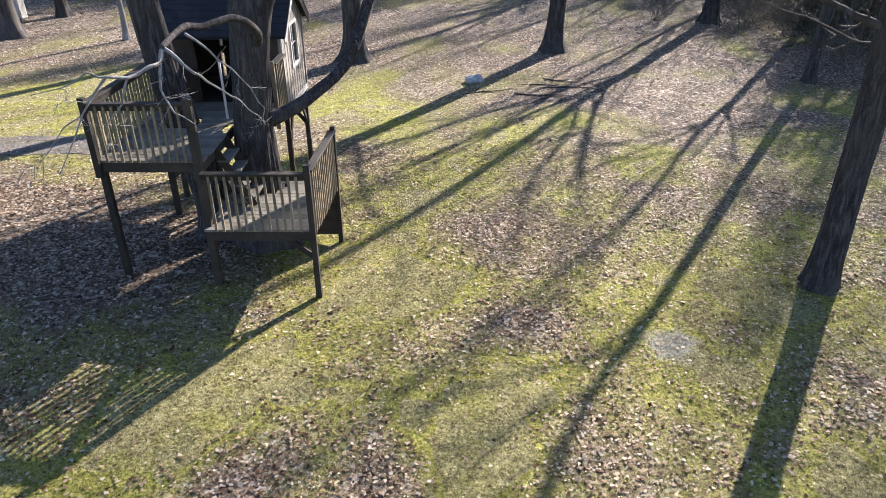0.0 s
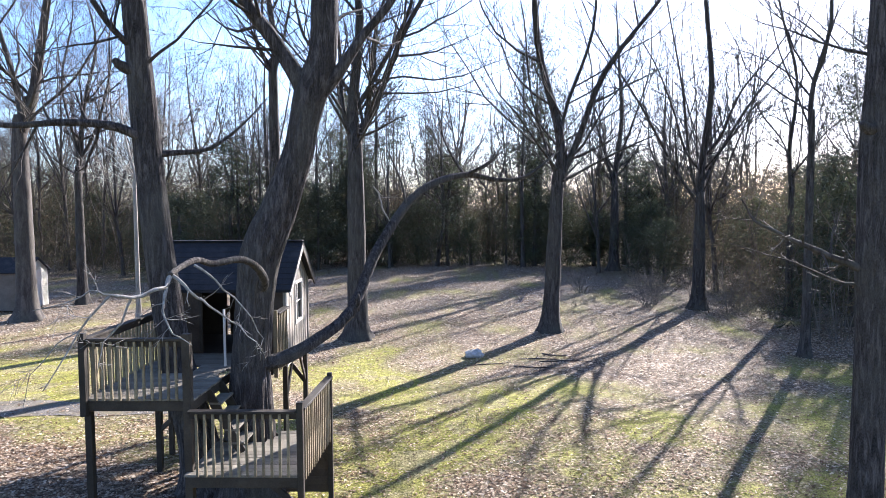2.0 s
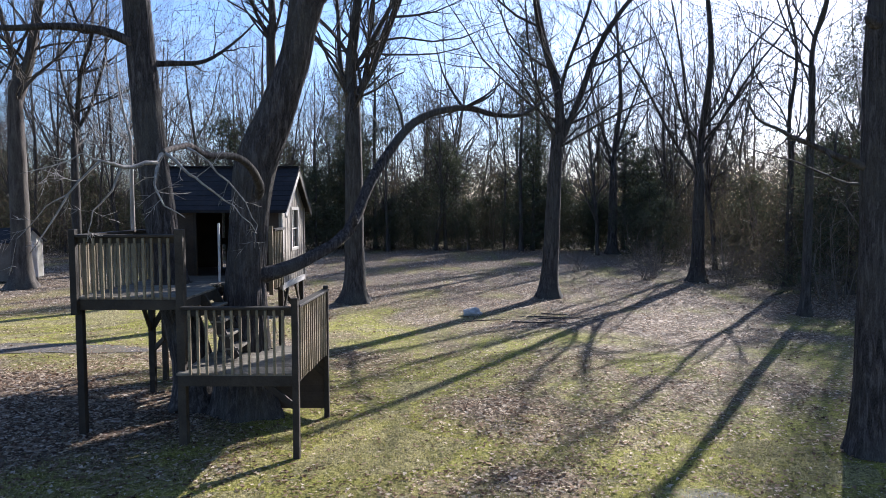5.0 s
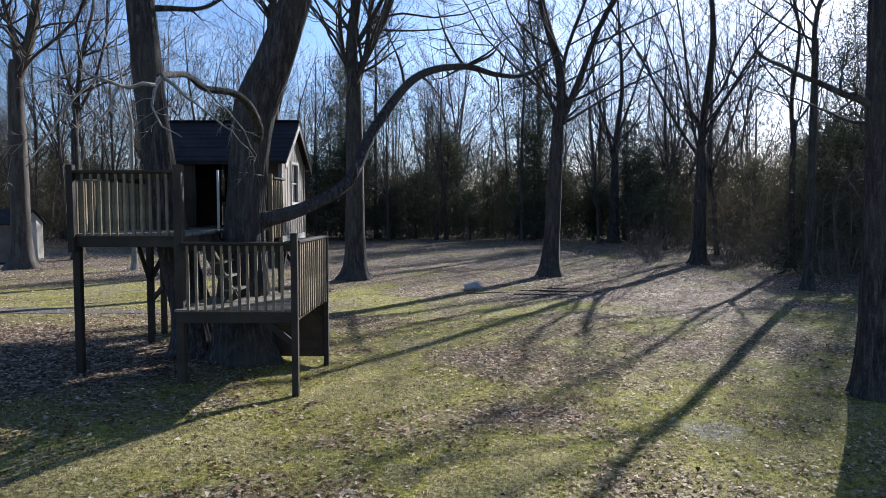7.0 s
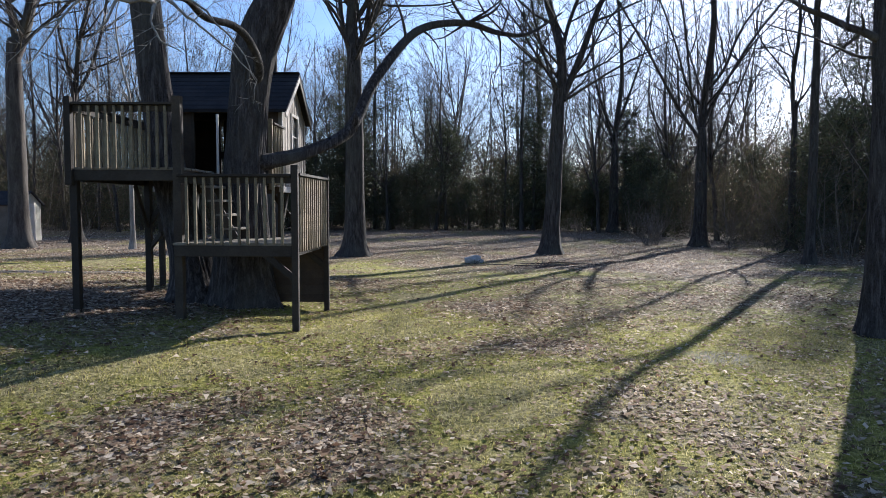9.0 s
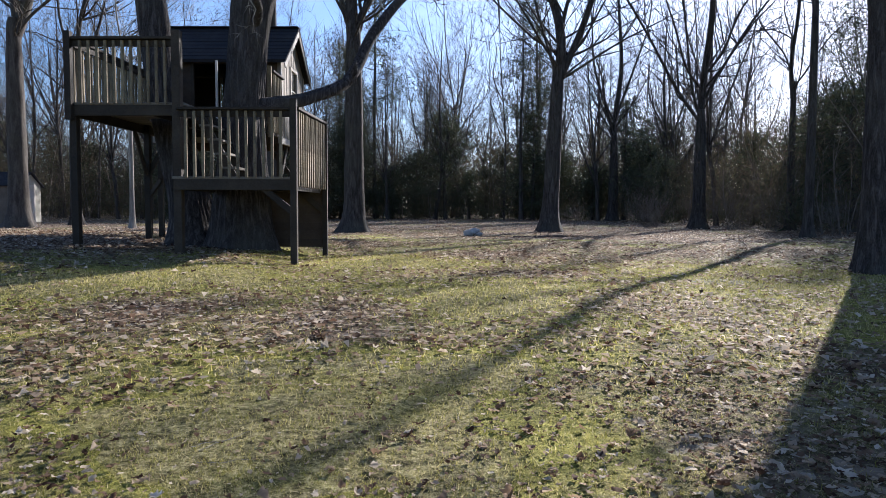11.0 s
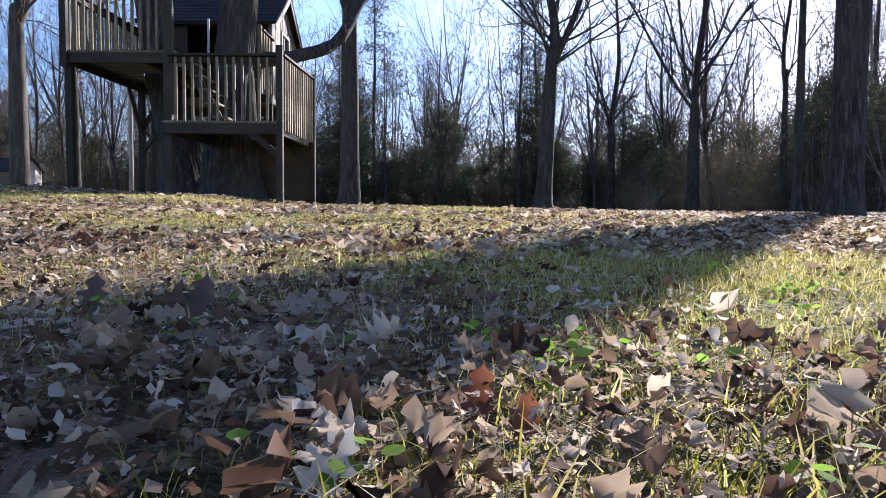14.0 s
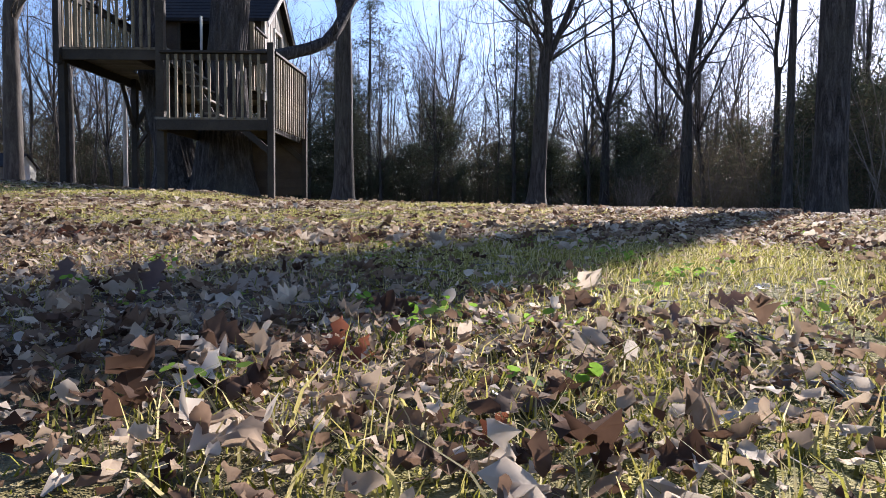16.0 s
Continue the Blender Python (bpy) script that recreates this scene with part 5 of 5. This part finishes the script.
def leaf_litter():
    nr = np.random.default_rng(3)
    for r0, r1, n, lobes, sz, tilt, low, high, skew in ((0.5, 3.4, 34000, 2, (0.003, 0.012), 40, 0.2, 1.0, 1.5), (0.5, 3.2, 19000, 5, (0.004, 0.02), 36, 0.12, 0.95, 1.8), (0.55, 3.4, 1300, 11, (0.014, 0.05), 24, 0.06, 1.0, 1.6),
                                                  (2.6, 5.0, 21000, 5, (0.009, 0.045), 15, 0.10, 0.85, 2.0), (2.2, 6.0, 3600, 9, (0.025, 0.075), 13, 0.08, 0.9, 1.6), (5.0, 9, 42000, 2, (0.016, 0.08), 11, 0.03, 0.75, 1.6),
                                                  (0.5, 1.35, 9000, 5, (0.004, 0.018), 38, 0.4, 1.0, 1.6), (0.55, 1.4, 260, 11, (0.018, 0.045), 26, 0.5, 1.0, 1.4), (9, 18, 95000, 2, (0.024, 0.09), 8, 0.06, 0.9, 1.5), (18, 34, 62000, 2, (0.04, 0.1), 8, 0.12, 1.0, 1.5), (34, 64, 20000, 2, (0.07, 0.14), 20, 0.6, 1.0, 1.5)):
        x, y = fan(nr, n, r0, r1)
        k = litter_keep(nr, x, y, low, high) & clear_of_camera(x, y, 0.06 + 0.5 * sz[1])
        x, y = x[k], y[k]
        scatter_leaves("leaf_litter", nr, x, y, sz[0] + (sz[1] - sz[0]) * nr.random(len(x)) ** skew, lobes, tilt, 0.02, "dry brown and tan oak leaves scattered over the grass")


def oak_leaf(x, y, size, yaw, pitch, roll, curl, mat, label):
    """One large lobed leaf with a raised midrib and cupped sides, resting on the litter."""
    m, across = 17, (-1.0, -0.55, 0.0, 0.55, 1.0)
    verts, faces = [], []
    for i in range(m):
        u = i / (m - 1)
        w = 0.3 * max(0.03, math.sin(math.pi * min(1, 0.08 + 0.92 * u)) ** 0.7) * (0.8 + 0.34 * math.cos(u * 2 * math.pi * 3.5 + 0.6))
        for a in across:
            verts.append(Vector((u - 0.5 - 0.06 * abs(a), a * w, curl * (u - 0.5) ** 2 + 0.9 * curl * (a * w) ** 2 * 2 + 0.012 * math.cos(9 * u + 3 * a) + (0.012 if a == 0 else 0))) * size)
    k = len(across)
    for i in range(m - 1):
        for j in range(k - 1):
            faces.append((i * k + j, (i + 1) * k + j, (i + 1) * k + j + 1, i * k + j + 1))
    turn = Euler((radians(roll), radians(-pitch), radians(yaw))).to_matrix()
    low = min((turn @ v).z for v in verts)
    ob = new("oak_leaf", mesh_of("oak_leaf", verts, faces, mat, True))
    ob.matrix_basis = pose(x, y, gz(x, y) - low + 0.002, roll, -pitch, yaw)
    tagged(ob, label, "leaf", "large fallen leaves")


def large_leaves():
    pale, tan, brown, rust = ((LEAF_PALE, "pale bleached lobed oak leaf lying on the litter"), (LEAF_TAN, "tan dry lobed oak leaf lying on the grass"),
                              (LEAF_BROWN, "dark brown curled oak leaf standing in the litter"), (LEAF_RUST, "rust-red dry oak leaf among brown litter"))
    for x, y, size, yaw, pitch, roll, curl, look_of in ((0.214, 0.40, 0.13, 20, 12, 25, 0.35, tan), (0.541, 0.44, 0.07, -25, 5, 20, 0.5, pale), (0.443, 0.25, 0.065, 100, 20, 15, 0.5, tan), (1.163, 2.15, 0.11, 10, 5, 8, 0.4, pale),
                                                        (-0.56, 1.36, 0.11, 40, 30, 10, 0.8, rust), (-0.50, 1.30, 0.09, -60, 15, 40, 0.8, rust), (-0.62, 1.42, 0.10, 120, 35, 5, 0.6, rust), (-0.44, 1.42, 0.08, 10, 20, 30, 0.5, tan),
                                                        (0.926, 0.483, 0.045, 30, 10, 20, 0.5, pale), (0.309, 0.084, 0.045, -20, 15, 30, 0.6, tan), (0.10, 0.34, 0.09, 75, 62, 10, 0.5, brown), (0.689, 0.14, 0.05, 95, 60, 15, 0.7, brown),
                                                        (0.785, 0.26, 0.075, 10, 14, 50, 0.7, brown), (0.677, 0.38, 0.06, 25, 18, 20, 0.6, brown), (0.463, -0.015, 0.034, 0, 10, 35, 0.6, pale), (0.408, -0.02, 0.045, 70, 50, 20, 0.8, rust),
                                                        (0.317, -0.10, 0.058, 62, 42, 30, 0.5, pale), (0.385, 0.01, 0.055, 80, 62, 10, 0.7, rust), (0.495, -0.19, 0.04, 30, 40, 20, 0.8, rust), (0.734, -0.07, 0.05, 15, 10, 25, 0.5, pale),
                                                        (0.621, -0.15, 0.04, -10, 8, 20, 0.5, pale), (0.52, -0.13, 0.06, -15, 10, 30, 0.8, brown), (-0.03, 0.37, 0.08, 95, 66, 5, 0.4, brown), (0.36, -0.17, 0.05, 40, 12, 20, 0.6, tan),
                                                        (0.98, 0.30, 0.07, 5, 16, 35, 0.6, brown), (0.62, 2.6, 0.1, 50, 25, 20, 0.8, tan), (-0.9, 2.2, 0.1, -30, 20, 20, 0.6, pale), (-0.2, 1.9, 0.09, 15, 12, 30, 0.6, pale)):
        oak_leaf(x, y, size * 0.68, yaw, pitch * 0.8, roll, curl, *look_of)


leaf_litter()
large_leaves()


def blades(name, nr, x, y, h, w, mat, label, bend=0.5, simple=False):
    n = len(x)
    a = nr.uniform(0, 6.283, n)
    lean = nr.uniform(0.1, bend, n) * h
    b = a + nr.normal(0, 0.6, n)
    z = heights(x, y) - 0.004
    dx, dy = np.cos(a) * w / 2, np.sin(a) * w / 2
    lx, ly = -np.sin(b) * lean, np.cos(b) * lean
    foot = [np.stack([x - dx, y - dy, z], 1), np.stack([x + dx, y + dy, z], 1)]
    tip = [np.stack([x + dx * 0.12 + lx, y + dy * 0.12 + ly, z + h], 1), np.stack([x - dx * 0.12 + lx, y - dy * 0.12 + ly, z + h], 1)]
    if simple:
        v, q = np.stack(foot + tip, 1).reshape(-1, 3), np.arange(4 * n).reshape(-1, 4)
    else:
        waist = [np.stack([x + dx * 0.7 + lx * 0.35, y + dy * 0.7 + ly * 0.35, z + h * 0.62], 1), np.stack([x - dx * 0.7 + lx * 0.35, y - dy * 0.7 + ly * 0.35, z + h * 0.62], 1)]
        v = np.stack(foot + waist + tip, 1).reshape(-1, 3)
        i = np.arange(n)[:, None] * 6
        q = np.concatenate([i + np.array([[0, 1, 2, 3]]), i + np.array([[3, 2, 4, 5]])], 1).reshape(-1, 4)
    tagged(new(name, quick_mesh(name, v, q, mat)), label, "grass", kind="stuff")


def tufts(x, y):
    """How thickly moss and short grass stand, from -1 to 1."""
    return np.array([noise.noise(Vector((a * 3.1, b * 3.1, 9.0))) + 0.6 * noise.noise(Vector((a * 9.0, b * 9.0, 2.0))) for a, b in zip(x, y)])


def lawn_grass():
    nr = np.random.default_rng(9)
    for r0, r1, n, hh, ww, simple in ((0.5, 2.4, 66000, (0.008, 0.024), (0.001, 0.0026), False), (0.5, 1.3, 14000, (0.01, 0.028), (0.0009, 0.002), False), (0.5, 3.0, 2200, (0.016, 0.036), (0.0012, 0.0028), False), (2.2, 5, 110000, (0.008, 0.02), (0.0022, 0.0045), True),
                                      (5, 13, 170000, (0.012, 0.03), (0.005, 0.010), True)):
        x, y = fan(nr, n, r0, r1)
        d = np.array([litter_at(a, b) for a, b in zip(x, y)])
        k = (nr.random(n) < np.clip(1.15 - d * 1.2, 0.12, 1.0)) & clear_of_camera(x, y, 0.09)
        if r0 < 4:
            k &= tufts(x, y) > nr.uniform(-0.9, 0.1, n)
        x, y = x[k], y[k]
        n = len(x)
        blades("lawn_grass", nr, x, y, nr.uniform(*hh, n) * nr.uniform(0.6, 1.5, n), nr.uniform(*ww, n), GRASS, "thin winter grass, green and straw coloured", 1.5, simple)
    # mats of moss between the leaves
    x, y = fan(nr, 110000, 0.5, 3.2)
    k = (tufts(x, y) > nr.uniform(-0.45, 0.25, len(x))) & clear_of_camera(x, y, 0.07)
    x, y = x[k], y[k]
    n = len(x)
    blades("moss", nr, x, y, nr.uniform(0.004, 0.012, n), nr.uniform(0.0014, 0.0034, n), MOSS, "low yellow-green moss between the fallen leaves", 1.2, True)
    # dead stalks, most of them bent over
    for n, hh, ww, bend in ((14000, (0.004, 0.016), (0.0009, 0.0022), 5.0), (700, (0.02, 0.06), (0.001, 0.002), 1.6)):
        x, y = fan(nr, n, 0.5, 3.6)
        k = clear_of_camera(x, y, 0.13)
        x, y = x[k], y[k]
        n = len(x)
        blades("dead_grass", nr, x, y, nr.uniform(*hh, n), nr.uniform(*ww, n), STRAW, "dry straw-coloured grass stalks bent over the leaves", bend)


lawn_grass()


def weeds():
    nr = np.random.default_rng(14)
    V, Q = [], []
    spots = [(0.479, 0.096), (0.435, 0.056), (0.86, 0.572), (0.90, 0.60), (0.82, 0.56), (0.413, 0.163), (0.475, 0.164), (0.544, -0.106), (0.44, 0.13), (-0.95, 1.35), (-1.02, 1.4), (-0.9, 1.42), (0.50, 0.15)]
    for i in range(120):
        cx, cy = (float(v[0]) for v in fan(nr, 1, 0.75, 3.4, 42))
        if i < len(spots):
            cx, cy = spots[i]
        if not clear_of_camera(np.array([cx]), np.array([cy]), 0.1)[0]:
            continue
        for _ in range(int(nr.integers(6, 15))):
            x, y = cx + nr.normal(0, 0.014), cy + nr.normal(0, 0.014)
            z = gz(x, y) + nr.uniform(0.006, 0.028)
            s, a = nr.uniform(0.0022, 0.0058), nr.uniform(0, 6.28)
            t = nr.normal(0, 0.4, 2)
            k = len(V)
            for j in range(8):
                b = a + j * math.pi / 4
                V.append((x + s * math.cos(b), y + s * math.sin(b), z + s * (t[0] * math.cos(b) + t[1] * math.sin(b))))
            Q += [(k, k + 1, k + 2, k + 3), (k + 3, k + 4, k + 7, k), (k + 4, k + 5, k + 6, k + 7)]
    tagged(new("weeds", quick_mesh("weeds", np.array(V), np.array(Q), WEED)), "small bright green broad-leaved weeds in the lawn", "weeds", kind="stuff")


weeds()


def twig(x, y, L, turn, r, bend, rng):
    V, F = [], []
    c, r = kinked(rng, [(-L / 2, 0, 0.004, r * 0.6), (-L / 6, bend * L, 0.006, r * 0.55), (L / 6, -0.6 * bend * L, 0.006, r * 0.45), (L / 2, 0.4 * bend * L, 0.004, r * 0.25)])
    tube(V, F, c, r, 6, 0.2)
    ob = new("twig", mesh_of("twig", V, F, BARK_DEAD, True))
    ob.matrix_basis = pose(x, y, gz(x, y) + 0.004, 0, rng.uniform(-5, 5), turn)
    tagged(ob, "thin dry twig lying in the grass", "twig", "fallen twigs")


def twigs():
    rng = random.Random(19)
    for x, y, L, turn, r in ((0.715, -0.005, 0.17, 22, 0.0022), (0.742, 0.106, 0.18, 95, 0.0016), (0.615, 0.073, 0.1, 8, 0.0018), (1.016, 0.70, 0.13, 36, 0.0025), (0.30, -0.12, 0.09, 140, 0.0013), (0.55, -0.2, 0.08, 60, 0.0012), (-0.1, 0.62, 0.2, 70, 0.002), (0.9, 1.5, 0.3, 15, 0.004)):
        twig(x, y, L, turn, r, rng.uniform(-0.06, 0.06), rng)
    for k in range(30):
        a, r = radians(rng.uniform(-40, 45)), math.sqrt(rng.uniform(0.6, 16))
        x, y = 0.3 + r * math.sin(a), -0.9 + r * math.cos(a)
        if clear_of_camera(np.array([x]), np.array([y]), 0.25)[0]:
            twig(x, y, rng.uniform(0.06, 0.26), rng.uniform(0, 180), rng.uniform(0.0012, 0.003), rng.uniform(-0.08, 0.08), rng)


twigs()
